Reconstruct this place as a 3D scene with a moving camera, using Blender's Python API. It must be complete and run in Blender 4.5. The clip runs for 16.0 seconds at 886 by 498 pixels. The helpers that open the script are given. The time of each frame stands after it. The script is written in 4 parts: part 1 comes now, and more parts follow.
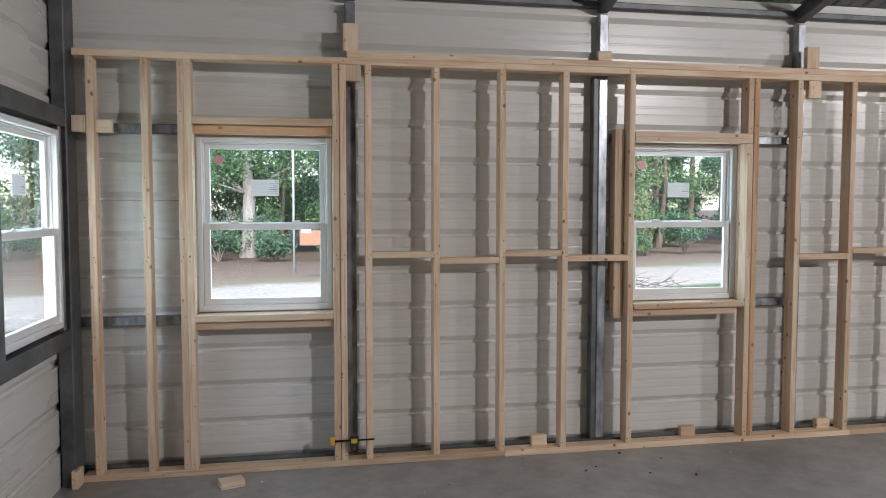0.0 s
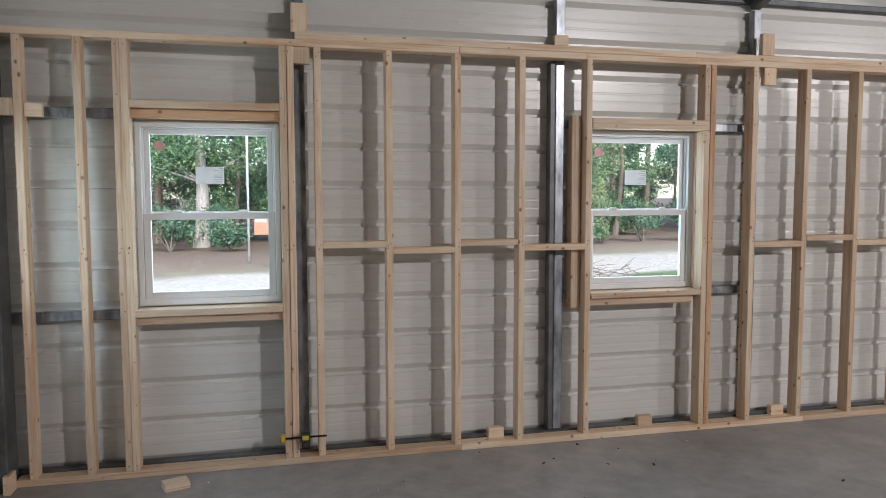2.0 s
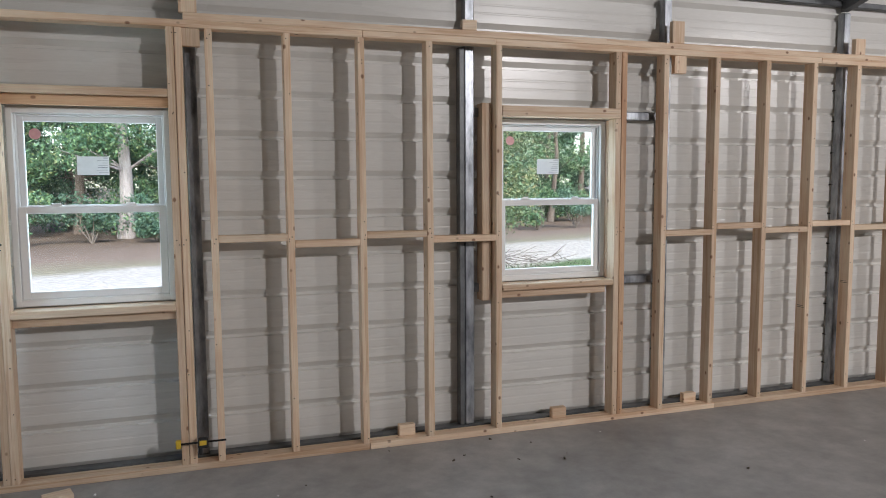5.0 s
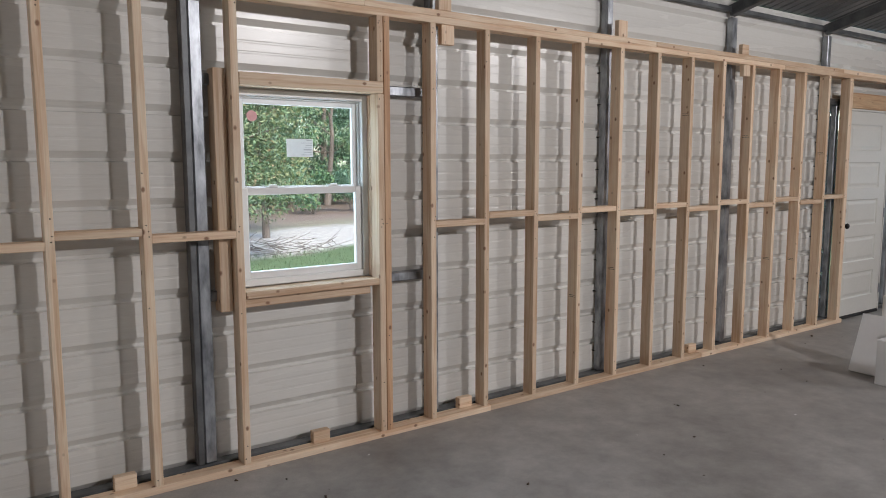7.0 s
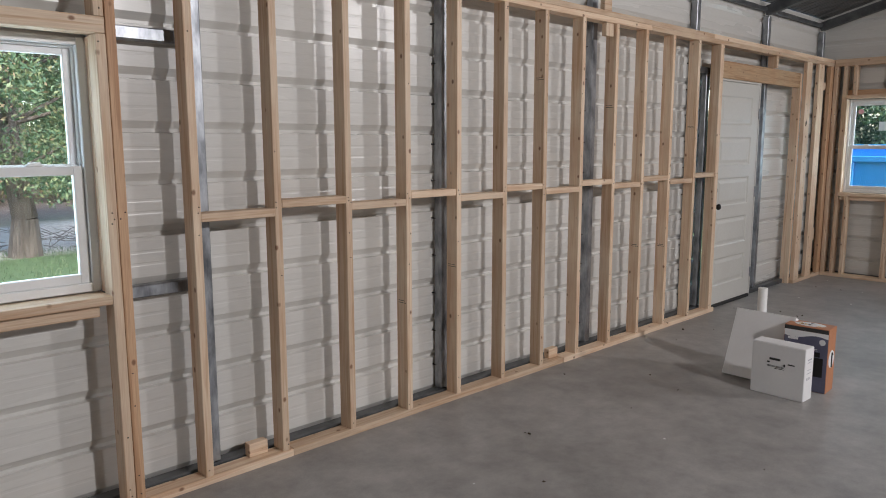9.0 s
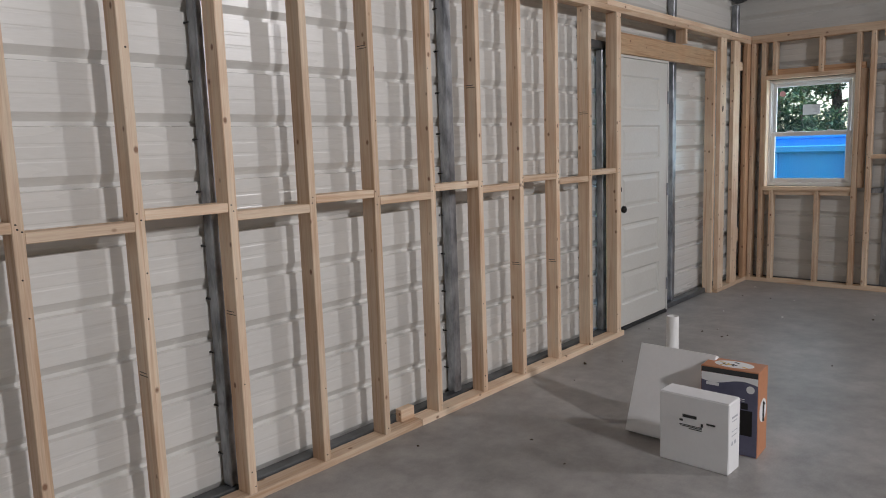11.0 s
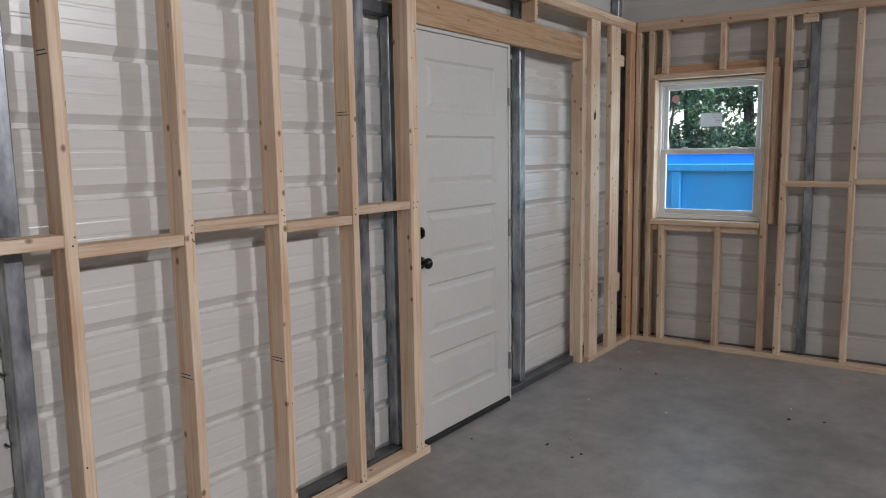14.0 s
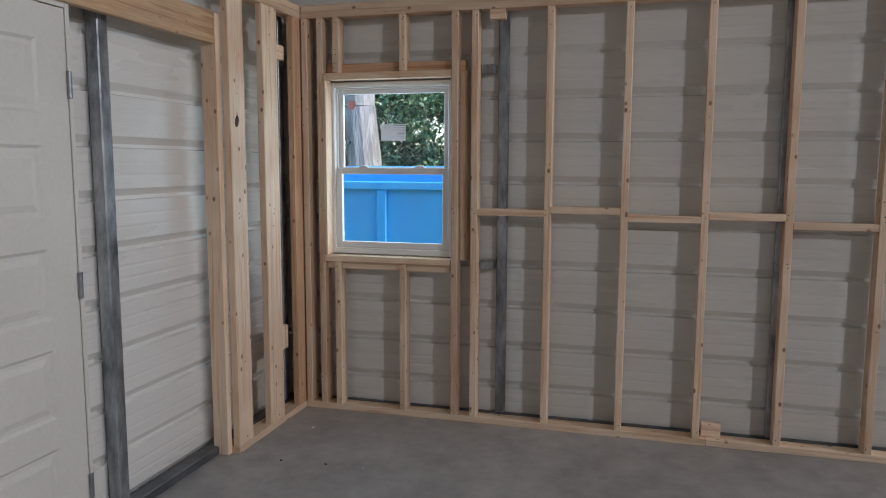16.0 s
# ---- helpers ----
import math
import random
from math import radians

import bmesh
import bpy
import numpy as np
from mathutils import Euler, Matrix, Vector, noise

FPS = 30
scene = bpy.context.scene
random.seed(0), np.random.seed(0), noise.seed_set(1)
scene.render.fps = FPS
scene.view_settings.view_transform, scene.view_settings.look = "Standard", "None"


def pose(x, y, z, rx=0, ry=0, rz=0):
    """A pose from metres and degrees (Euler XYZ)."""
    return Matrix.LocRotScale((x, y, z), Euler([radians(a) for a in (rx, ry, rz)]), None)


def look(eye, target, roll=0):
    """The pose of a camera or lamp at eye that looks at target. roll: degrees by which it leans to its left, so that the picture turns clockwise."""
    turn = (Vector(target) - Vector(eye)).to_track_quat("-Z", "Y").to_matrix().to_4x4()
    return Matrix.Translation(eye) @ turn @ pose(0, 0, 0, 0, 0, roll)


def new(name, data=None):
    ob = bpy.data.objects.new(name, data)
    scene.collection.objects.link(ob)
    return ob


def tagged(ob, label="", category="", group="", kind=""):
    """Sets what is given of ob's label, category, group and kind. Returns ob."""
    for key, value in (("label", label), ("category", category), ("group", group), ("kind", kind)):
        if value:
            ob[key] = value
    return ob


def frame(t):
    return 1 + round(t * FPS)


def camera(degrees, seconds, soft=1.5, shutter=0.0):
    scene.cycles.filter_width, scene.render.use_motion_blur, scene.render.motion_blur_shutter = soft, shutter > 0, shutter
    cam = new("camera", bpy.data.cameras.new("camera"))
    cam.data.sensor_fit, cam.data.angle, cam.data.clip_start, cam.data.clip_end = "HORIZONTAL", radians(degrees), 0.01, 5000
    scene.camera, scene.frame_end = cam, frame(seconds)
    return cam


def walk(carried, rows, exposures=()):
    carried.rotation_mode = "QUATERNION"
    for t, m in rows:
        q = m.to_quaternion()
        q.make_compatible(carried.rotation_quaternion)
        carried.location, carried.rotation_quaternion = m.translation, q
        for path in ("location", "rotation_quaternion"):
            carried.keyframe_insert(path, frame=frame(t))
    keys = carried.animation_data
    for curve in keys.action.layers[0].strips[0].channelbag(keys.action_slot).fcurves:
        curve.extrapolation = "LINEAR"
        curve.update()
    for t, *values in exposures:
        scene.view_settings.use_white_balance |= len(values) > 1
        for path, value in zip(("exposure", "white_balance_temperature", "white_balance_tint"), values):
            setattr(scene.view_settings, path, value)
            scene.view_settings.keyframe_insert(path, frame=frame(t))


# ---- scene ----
cam = camera(62.8, 16.0, 1.0)
EXPOSURES = [(0.0, 1.88, 6450, 10), (9.0, 1.88, 6400, 10), (12.5, 1.83, 6250, 10), (16.0, 1.84, 6150, 10)]
PATH = [
    (0, (0.214, -4.269, 1.537), (0.568, -2.304, 1.423), -0.0),
    (0.5, (0.198, -4.246, 1.538), (0.599, -2.29, 1.415), -0.0),
    (1, (0.226, -4.207, 1.546), (0.655, -2.258, 1.407), -0.0),
    (1.5, (0.262, -4.17, 1.525), (0.711, -2.225, 1.392), -0.0),
    (2, (0.269, -4.151, 1.536), (0.732, -2.21, 1.39), -0.1),
    (2.5, (0.28, -4.15, 1.541), (0.759, -2.214, 1.384), -0.3),
    (3, (0.292, -4.151, 1.544), (0.805, -2.224, 1.38), -0.6),
    (5.5, (0.584, -3.971, 1.554), (1.288, -2.11, 1.358), 0.0),
    (6, (0.671, -3.799, 1.55), (1.593, -2.037, 1.343), 0.7),
    (6.5, (0.777, -3.617, 1.573), (1.885, -1.967, 1.355), 0.5),
    (7, (0.944, -3.489, 1.566), (2.09, -1.866, 1.333), -0.1),
    (7.5, (1.196, -3.355, 1.554), (2.371, -1.753, 1.322), 0.0),
    (8, (1.416, -3.245, 1.539), (2.651, -1.693, 1.282), 0.2),
    (8.5, (1.68, -3.083, 1.551), (2.997, -1.603, 1.279), 0.3),
    (9, (1.953, -2.967, 1.535), (3.324, -1.541, 1.244), -0.1),
    (11.5, (3.691, -2.417, 1.453), (5.204, -1.138, 1.177), -2.0),
    (12, (4.054, -2.3, 1.471), (5.601, -1.065, 1.186), -1.7),
    (12.5, (4.387, -2.258, 1.464), (5.957, -1.051, 1.185), -1.5),
    (13, (4.747, -2.214, 1.483), (6.313, -1.0, 1.213), -1.3),
    (13.5, (5.106, -2.132, 1.475), (6.675, -0.919, 1.217), -1.1),
    (14, (5.471, -2.106, 1.486), (7.076, -0.941, 1.225), -0.9),
    (14.5, (5.85, -2.113, 1.492), (7.506, -1.023, 1.227), -0.5),
    (15, (6.175, -2.029, 1.493), (7.924, -1.098, 1.224), 0.2),
    (15.5, (6.54, -1.997, 1.495), (8.412, -1.343, 1.233), 0.6),
    (16, (6.86, -1.994, 1.515), (8.775, -1.466, 1.282), 0.2),
]
walk(cam, [(t, look(eye, target, roll)) for t, eye, target, roll in PATH], EXPOSURES)

# ---- world and lights ----
world = bpy.data.worlds.new("sky")
scene.world = world
world.use_nodes = True
wn = world.node_tree.nodes
sky = wn.new("ShaderNodeTexSky")
sky.sky_type, sky.sun_disc = "NISHITA", False
sky.sun_elevation, sky.sun_rotation = radians(40), radians(182)
wn["Background"].inputs[1].default_value = 0.15
world.node_tree.links.new(sky.outputs[0], wn["Background"].inputs[0])

sun = new("sun", bpy.data.lights.new("sun", "SUN"))
sun.data.energy, sun.data.angle, sun.data.color = 1.5, radians(12), (1.0, 0.96, 0.9)
sun.matrix_world = look((0, 0, 20), (0.4, 9, 12))


def shop_light(x, y, z, watts, aim):
    """A compact work light hung under the ridge behind the walker and tipped towards the long wall."""
    lamp = new("shop_light", bpy.data.lights.new("shop_light", "AREA"))
    lamp.data.shape, lamp.data.size = "DISK", 0.24
    lamp.data.energy, lamp.data.color = watts, (1.0, 0.965, 0.975)
    lamp.matrix_world = look((x, y, z), aim)


shop_light(5.3, -7.0, 3.6, 53, (3.4, 0.0, 1.0))
shop_light(10.0, -7.0, 3.6, 38, (1.5, 0.0, 1.0))


def window_daylight(x, y, z, turn, watts):
    """Sky light entering at a window opening."""
    lamp = new("window_daylight", bpy.data.lights.new("window_daylight", "AREA"))
    lamp.data.shape, lamp.data.size, lamp.data.size_y = "RECTANGLE", 0.66, 0.9
    lamp.data.energy, lamp.data.color = watts, (0.72, 0.88, 1.0)
    lamp.matrix_world = pose(x, y, z, -90, 0, turn)


window_daylight(-0.055, 0.215, 1.44, 0, 1.6)
window_daylight(2.588, 0.215, 1.44, 0, 2.0)
window_daylight(11.06, -0.535, 1.48, -90, 1.3)
window_daylight(-1.20, -0.555, 1.42, 90, 2.4)

# ---- materials ----
def material(name, rough=0.6, metal=0.0):
    m = bpy.data.materials.new(name)
    m.use_nodes = True
    t = m.node_tree
    b = t.nodes["Principled BSDF"]
    b.inputs["Roughness"].default_value, b.inputs["Metallic"].default_value = rough, metal
    return m, t, b


def node(t, kind, **settings):
    n = t.nodes.new(kind)
    for k, v in settings.items():
        n.inputs[k.replace("_", " ")].default_value = v
    return n


def coords(t, scale=(1, 1, 1), space="Object"):
    c, m = t.nodes.new("ShaderNodeTexCoord"), t.nodes.new("ShaderNodeMapping")
    m.inputs["Scale"].default_value = scale
    t.links.new(c.outputs[space], m.inputs["Vector"])
    return m


def ramp(t, source, stops):
    r = t.nodes.new("ShaderNodeValToRGB")
    e = r.color_ramp.elements
    while len(e) < len(stops):
        e.new(0.5)
    for i, (p, c) in enumerate(stops):
        e[i].position, e[i].color = p, (*c, 1)
    t.links.new(source, r.inputs[0])
    return r


def mix(t, a, b, fac, mode="MIX"):
    m = t.nodes.new("ShaderNodeMix")
    m.data_type, m.blend_type = "RGBA", mode
    for s, v in ((0, fac), (6, a), (7, b)):
        if isinstance(v, (int, float)):
            m.inputs[s].default_value = v
        elif isinstance(v, tuple):
            m.inputs[s].default_value = (*v, 1)
        else:
            t.links.new(v, m.inputs[s])
    return m.outputs[2]


def bump(t, b, height, strength, distance=0.002):
    n = t.nodes.new("ShaderNodeBump")
    n.inputs["Strength"].default_value, n.inputs["Distance"].default_value = strength, distance
    t.links.new(height, n.inputs["Height"])
    t.links.new(n.outputs[0], b.inputs["Normal"])


def mottled(name, dark, light, scale=6.0, rough=0.6, metal=0.0, detail=4, bumpy=0.1, distance=0.002, stretch=(1, 1, 1), fine=60.0, per_piece=0.0, spread=(0.3, 0.7)):
    """A colour that wanders between two shades at two scales, with fine relief."""
    m, t, b = material(name, rough, metal)
    c = coords(t, stretch)
    n = node(t, "ShaderNodeTexNoise", Scale=scale, Detail=detail, Roughness=0.6)
    f = node(t, "ShaderNodeTexNoise", Scale=fine, Detail=3.0)
    for x in (n, f):
        t.links.new(c.outputs[0], x.inputs["Vector"])
    r = ramp(t, n.outputs[0], [(spread[0], dark), (spread[1], light)])
    col = mix(t, r.outputs[0], f.outputs[0], 0.12, "OVERLAY")
    if per_piece:
        o = t.nodes.new("ShaderNodeObjectInfo")
        p = ramp(t, o.outputs["Random"], [(0, (1 - per_piece,) * 3), (1, (1 + per_piece * 0.3,) * 3)])
        col = mix(t, col, p.outputs[0], 1.0, "MULTIPLY")
    t.links.new(col, b.inputs["Base Color"])
    rr = node(t, "ShaderNodeMapRange", To_Min=rough * 0.75, To_Max=min(1, rough * 1.3))
    t.links.new(n.outputs[0], rr.inputs["Value"])
    t.links.new(rr.outputs[0], b.inputs["Roughness"])
    bump(t, b, f.outputs[0], bumpy, distance)
    return m


def wood(name, pale, dark, red=(0.50, 0.27, 0.14)):
    """Planed softwood: grain along the board's own z, knots, and a shade of its own for every board."""
    m, t, b = material(name, 0.62)
    info = t.nodes.new("ShaderNodeObjectInfo")
    c = t.nodes.new("ShaderNodeTexCoord")
    shift = t.nodes.new("ShaderNodeVectorMath")
    shift.operation = "MULTIPLY_ADD"
    shift.inputs[1].default_value = (1, 1, 1)
    seed = t.nodes.new("ShaderNodeVectorMath")
    seed.operation = "SCALE"
    seed.inputs[0].default_value = (31, 17, 43)
    t.links.new(info.outputs["Random"], seed.inputs["Scale"])
    t.links.new(c.outputs["Object"], shift.inputs[0])
    t.links.new(seed.outputs[0], shift.inputs[2])
    g = t.nodes.new("ShaderNodeMapping")
    g.inputs["Scale"].default_value = (1, 1, 0.035)
    t.links.new(shift.outputs[0], g.inputs[0])
    rings = node(t, "ShaderNodeTexNoise", Scale=38.0, Detail=3.0, Distortion=0.6)
    t.links.new(g.outputs[0], rings.inputs["Vector"])
    fine = node(t, "ShaderNodeTexNoise", Scale=260.0, Detail=2.0)
    t.links.new(g.outputs[0], fine.inputs["Vector"])
    broad = node(t, "ShaderNodeTexNoise", Scale=2.2, Detail=3.0)
    t.links.new(shift.outputs[0], broad.inputs["Vector"])
    base = ramp(t, rings.outputs[0], [(0.36, dark), (0.5, pale), (0.64, tuple(v * 0.9 for v in pale))])
    warm = ramp(t, broad.outputs[0], [(0.42, (0, 0, 0)), (0.75, (0.5, 0.5, 0.5))])
    col = mix(t, base.outputs[0], red, warm.outputs[0])
    per = ramp(t, info.outputs["Random"], [(0, (0.80, 0.75, 0.70)), (0.5, (1, 0.98, 0.95)), (1, (1.08, 1.04, 1.0))])
    col = mix(t, col, per.outputs[0], 1.0, "MULTIPLY")
    col = mix(t, col, fine.outputs[0], 0.30, "OVERLAY")
    kn = t.nodes.new("ShaderNodeMapping")
    kn.inputs["Scale"].default_value = (13, 13, 9.0)
    t.links.new(shift.outputs[0], kn.inputs[0])
    cell = node(t, "ShaderNodeTexVoronoi", Scale=1.0)
    t.links.new(kn.outputs[0], cell.inputs["Vector"])
    spot = ramp(t, cell.outputs["Distance"], [(0.07, (0.9, 0.9, 0.9)), (0.145, (0, 0, 0))])
    col = mix(t, col, (0.22, 0.10, 0.05), spot.outputs[0])
    t.links.new(col, b.inputs["Base Color"])
    bump(t, b, rings.outputs[0], 0.15, 0.001)
    return m


PINE = wood("pine", (0.82, 0.66, 0.50), (0.66, 0.47, 0.32))
RED_PINE = wood("red_pine", (0.70, 0.46, 0.29), (0.52, 0.30, 0.17))
OLD_PINE = wood("weathered_pine", (0.52, 0.36, 0.22), (0.36, 0.22, 0.12))
SHEET = mottled("painted_sheet", (0.655, 0.64, 0.605), (0.725, 0.71, 0.67), 0.9, 0.27, bumpy=0.03, stretch=(0.4, 0.4, 3))
ROOF = mottled("roof_sheet", (0.17, 0.17, 0.175), (0.25, 0.25, 0.255), 1.5, 0.4, 0.6, bumpy=0.04)
STEEL = mottled("galvanised_steel", (0.13, 0.138, 0.15), (0.48, 0.50, 0.53), 16.0, 0.36, 0.75, bumpy=0.06, stretch=(1, 1, 0.35), fine=90)
DARK_STEEL = mottled("dull_steel", (0.09, 0.095, 0.10), (0.20, 0.205, 0.21), 7.0, 0.5, 0.7, bumpy=0.06)
VINYL = mottled("white_vinyl", (0.80, 0.80, 0.80), (0.84, 0.84, 0.83), 2.0, 0.38, bumpy=0.01)
DOOR_PAINT = mottled("white_door_paint", (0.62, 0.605, 0.56), (0.67, 0.655, 0.61), 1.6, 0.45, bumpy=0.03)
BLACK = mottled("black_rubber", (0.012, 0.012, 0.012), (0.03, 0.03, 0.03), 9, 0.6)
BLACK_METAL = mottled("black_metal", (0.01, 0.01, 0.01), (0.025, 0.022, 0.02), 9, 0.3, 0.4)
YELLOW = mottled("yellow_plastic", (0.65, 0.42, 0.03), (0.75, 0.5, 0.05), 9, 0.45)
CARD = mottled("white_card", (0.80, 0.79, 0.785), (0.86, 0.855, 0.85), 3, 0.7, bumpy=0.05)
ORANGE = mottled("orange_card", (0.46, 0.19, 0.09), (0.55, 0.25, 0.13), 4, 0.5)
PURPLE = mottled("slate_card", (0.10, 0.10, 0.16), (0.15, 0.15, 0.22), 4, 0.5)
INK = mottled("black_ink", (0.02, 0.02, 0.02), (0.05, 0.05, 0.05), 9, 0.7)
GREY_INK = mottled("grey_ink", (0.42, 0.42, 0.45), (0.55, 0.55, 0.58), 30, 0.7)
PVC = mottled("white_pipe", (0.74, 0.73, 0.70), (0.82, 0.81, 0.79), 8, 0.4)
PAPER = mottled("label_paper", (0.80, 0.81, 0.82), (0.86, 0.87, 0.88), 30, 0.7)


def let_light_through(m, share):
    """Thin paper passes part of the daylight behind it."""
    t = m.node_tree
    tl, mx = t.nodes.new("ShaderNodeBsdfTranslucent"), t.nodes.new("ShaderNodeMixShader")
    tl.inputs[0].default_value = (0.9, 0.9, 0.9, 1)
    mx.inputs[0].default_value = share
    t.links.new(t.nodes["Principled BSDF"].outputs[0], mx.inputs[1])
    t.links.new(tl.outputs[0], mx.inputs[2])
    t.links.new(mx.outputs[0], t.nodes["Material Output"].inputs[0])


let_light_through(PAPER, 0.22)
PINK = mottled("pink_paper", (0.72, 0.38, 0.40), (0.78, 0.45, 0.46), 30, 0.7)
BLUE = mottled("blue_paint", (0.045, 0.34, 0.74), (0.07, 0.41, 0.80), 2.0, 0.45, bumpy=0.1)
BARK = mottled("bark", (0.10, 0.075, 0.06), (0.24, 0.19, 0.16), 9, 0.95, bumpy=1.0, distance=0.03, stretch=(1, 1, 0.25), fine=25)
PALE_BARK = mottled("pale_bark", (0.26, 0.22, 0.20), (0.52, 0.46, 0.44), 8, 0.95, bumpy=1.0, distance=0.02, stretch=(1, 1, 0.3), fine=25)
WHITE_METAL = mottled("white_metal", (0.6, 0.62, 0.63), (0.7, 0.72, 0.73), 3, 0.4)
ORANGE_SIGN = mottled("orange_sign", (0.36, 0.18, 0.11), (0.42, 0.22, 0.14), 3, 0.5)
DEBRIS = mottled("dry_leaf", (0.035, 0.022, 0.015), (0.10, 0.065, 0.04), 20, 0.9)
TWIG = mottled("grey_twig", (0.14, 0.11, 0.09), (0.26, 0.22, 0.19), 20, 0.9)


def leafy(name, shades):
    m, t, b = material(name, 0.55)
    g = t.nodes.new("ShaderNodeNewGeometry")
    r = ramp(t, g.outputs["Random Per Island"], shades)
    t.links.new(r.outputs[0], b.inputs["Base Color"])
    b.inputs["Transmission Weight"].default_value = 0.0
    return m


LEAF = leafy("green_leaves", [(0, (0.050, 0.108, 0.066)), (0.5, (0.099, 0.202, 0.098)), (0.85, (0.169, 0.274, 0.110)), (1, (0.283, 0.317, 0.131))])
LEAF_DARK = leafy("dark_leaves", [(0, (0.039, 0.090, 0.066)), (0.6, (0.087, 0.168, 0.105)), (1, (0.176, 0.257, 0.151))])
LEAF_AUTUMN = leafy("turning_leaves", [(0, (0.08, 0.14, 0.075)), (0.5, (0.15, 0.22, 0.11)), (0.82, (0.25, 0.28, 0.13)), (0.95, (0.30, 0.27, 0.13)), (1, (0.30, 0.18, 0.11))])
GRASS = leafy("grass_blades", [(0, (0.08, 0.125, 0.055)), (1, (0.17, 0.21, 0.10))])


def concrete():
    m, t, b = material("concrete", 0.42)
    c = coords(t)
    big = node(t, "ShaderNodeTexNoise", Scale=0.8, Detail=5.0, Roughness=0.62)
    mid = node(t, "ShaderNodeTexNoise", Scale=5.0, Detail=6.0, Roughness=0.7)
    fine = node(t, "ShaderNodeTexNoise", Scale=140.0, Detail=2.0)
    for n in (big, mid, fine):
        t.links.new(c.outputs[0], n.inputs["Vector"])
    a = ramp(t, big.outputs[0], [(0.3, (0.27, 0.257, 0.243)), (0.7, (0.44, 0.42, 0.40))])
    d = ramp(t, mid.outputs[0], [(0.3, (0.68, 0.68, 0.68)), (0.7, (1.14, 1.14, 1.14))])
    col = mix(t, a.outputs[0], d.outputs[0], 1.0, "MULTIPLY")
    col = mix(t, col, fine.outputs[0], 0.15, "OVERLAY")
    t.links.new(col, b.inputs["Base Color"])
    rr = node(t, "ShaderNodeMapRange", To_Min=0.32, To_Max=0.55)
    t.links.new(mid.outputs[0], rr.inputs["Value"])
    t.links.new(rr.outputs[0], b.inputs["Roughness"])
    bump(t, b, fine.outputs[0], 0.08)
    return m


def earth():
    """Grass beside the house, a pale sandy drive, then brown leaf litter under the trees."""
    m, t, b = material("earth", 0.95)
    c = coords(t)
    n = node(t, "ShaderNodeTexNoise", Scale=0.5, Detail=6.0)
    f = node(t, "ShaderNodeTexNoise", Scale=14.0, Detail=5.0, Roughness=0.7)
    for x in (n, f):
        t.links.new(c.outputs[0], x.inputs["Vector"])
    sep = t.nodes.new("ShaderNodeSeparateXYZ")
    t.links.new(c.outputs[0], sep.inputs[0])
    add = node(t, "ShaderNodeMath")
    add.operation = "MULTIPLY_ADD"
    add.inputs[1].default_value = 2.4
    t.links.new(n.outputs[0], add.inputs[0])
    t.links.new(sep.outputs["Y"], add.inputs[2])
    tilt = node(t, "ShaderNodeMath")
    tilt.operation = "MULTIPLY_ADD"
    tilt.inputs[1].default_value = -0.28
    t.links.new(sep.outputs["X"], tilt.inputs[0])
    t.links.new(add.outputs[0], tilt.inputs[2])
    scale = node(t, "ShaderNodeMapRange", From_Min=0.0, From_Max=30.0)
    t.links.new(tilt.outputs[0], scale.inputs["Value"])
    r = ramp(t, scale.outputs[0], [(0.285, (0.13, 0.19, 0.08)), (0.305, (0.60, 0.54, 0.49)), (0.415, (0.56, 0.50, 0.45)), (0.45, (0.29, 0.25, 0.17)), (0.52, (0.25, 0.175, 0.135)), (0.7, (0.15, 0.10, 0.07))])
    s = ramp(t, f.outputs[0], [(0.3, (0.45, 0.45, 0.45)), (0.7, (1.3, 1.3, 1.3))])
    t.links.new(mix(t, r.outputs[0], s.outputs[0], 1.0, "MULTIPLY"), b.inputs["Base Color"])
    bump(t, b, f.outputs[0], 0.6, 0.03)
    return m


def clear_glass():
    m = bpy.data.materials.new("window_glass")
    m.use_nodes = True
    t = m.node_tree
    t.nodes.remove(t.nodes["Principled BSDF"])
    out = t.nodes["Material Output"]
    tr, gl, lw, pw, mx = (t.nodes.new("ShaderNode" + k) for k in ("BsdfTransparent", "BsdfGlossy", "LayerWeight", "MapRange", "MixShader"))
    tr.inputs[0].default_value = (0.95, 0.975, 0.97, 1)
    gl.inputs["Roughness"].default_value = 0.02
    lw.inputs["Blend"].default_value = 0.25
    pw.inputs["To Min"].default_value, pw.inputs["To Max"].default_value = 0.025, 0.35
    t.links.new(lw.outputs["Facing"], pw.inputs["Value"])
    t.links.new(pw.outputs[0], mx.inputs[0])
    t.links.new(tr.outputs[0], mx.inputs[1])
    t.links.new(gl.outputs[0], mx.inputs[2])
    t.links.new(mx.outputs[0], out.inputs[0])
    return m


CONCRETE, EARTH, GLASS = concrete(), earth(), clear_glass()


# ---- mesh helpers ----
def mesh_ob(name, bm, mat, parent=None, label=""):
    me = bpy.data.meshes.new(name)
    bm.to_mesh(me)
    bm.free()
    me.materials.append(mat)
    ob = new(name, me)
    if parent is not None:
        ob.parent = parent
    if label:
        ob["label"] = label
    return ob


def part(name, bm, mat, parent, label=""):
    return mesh_ob(name, bm, mat, parent, label)


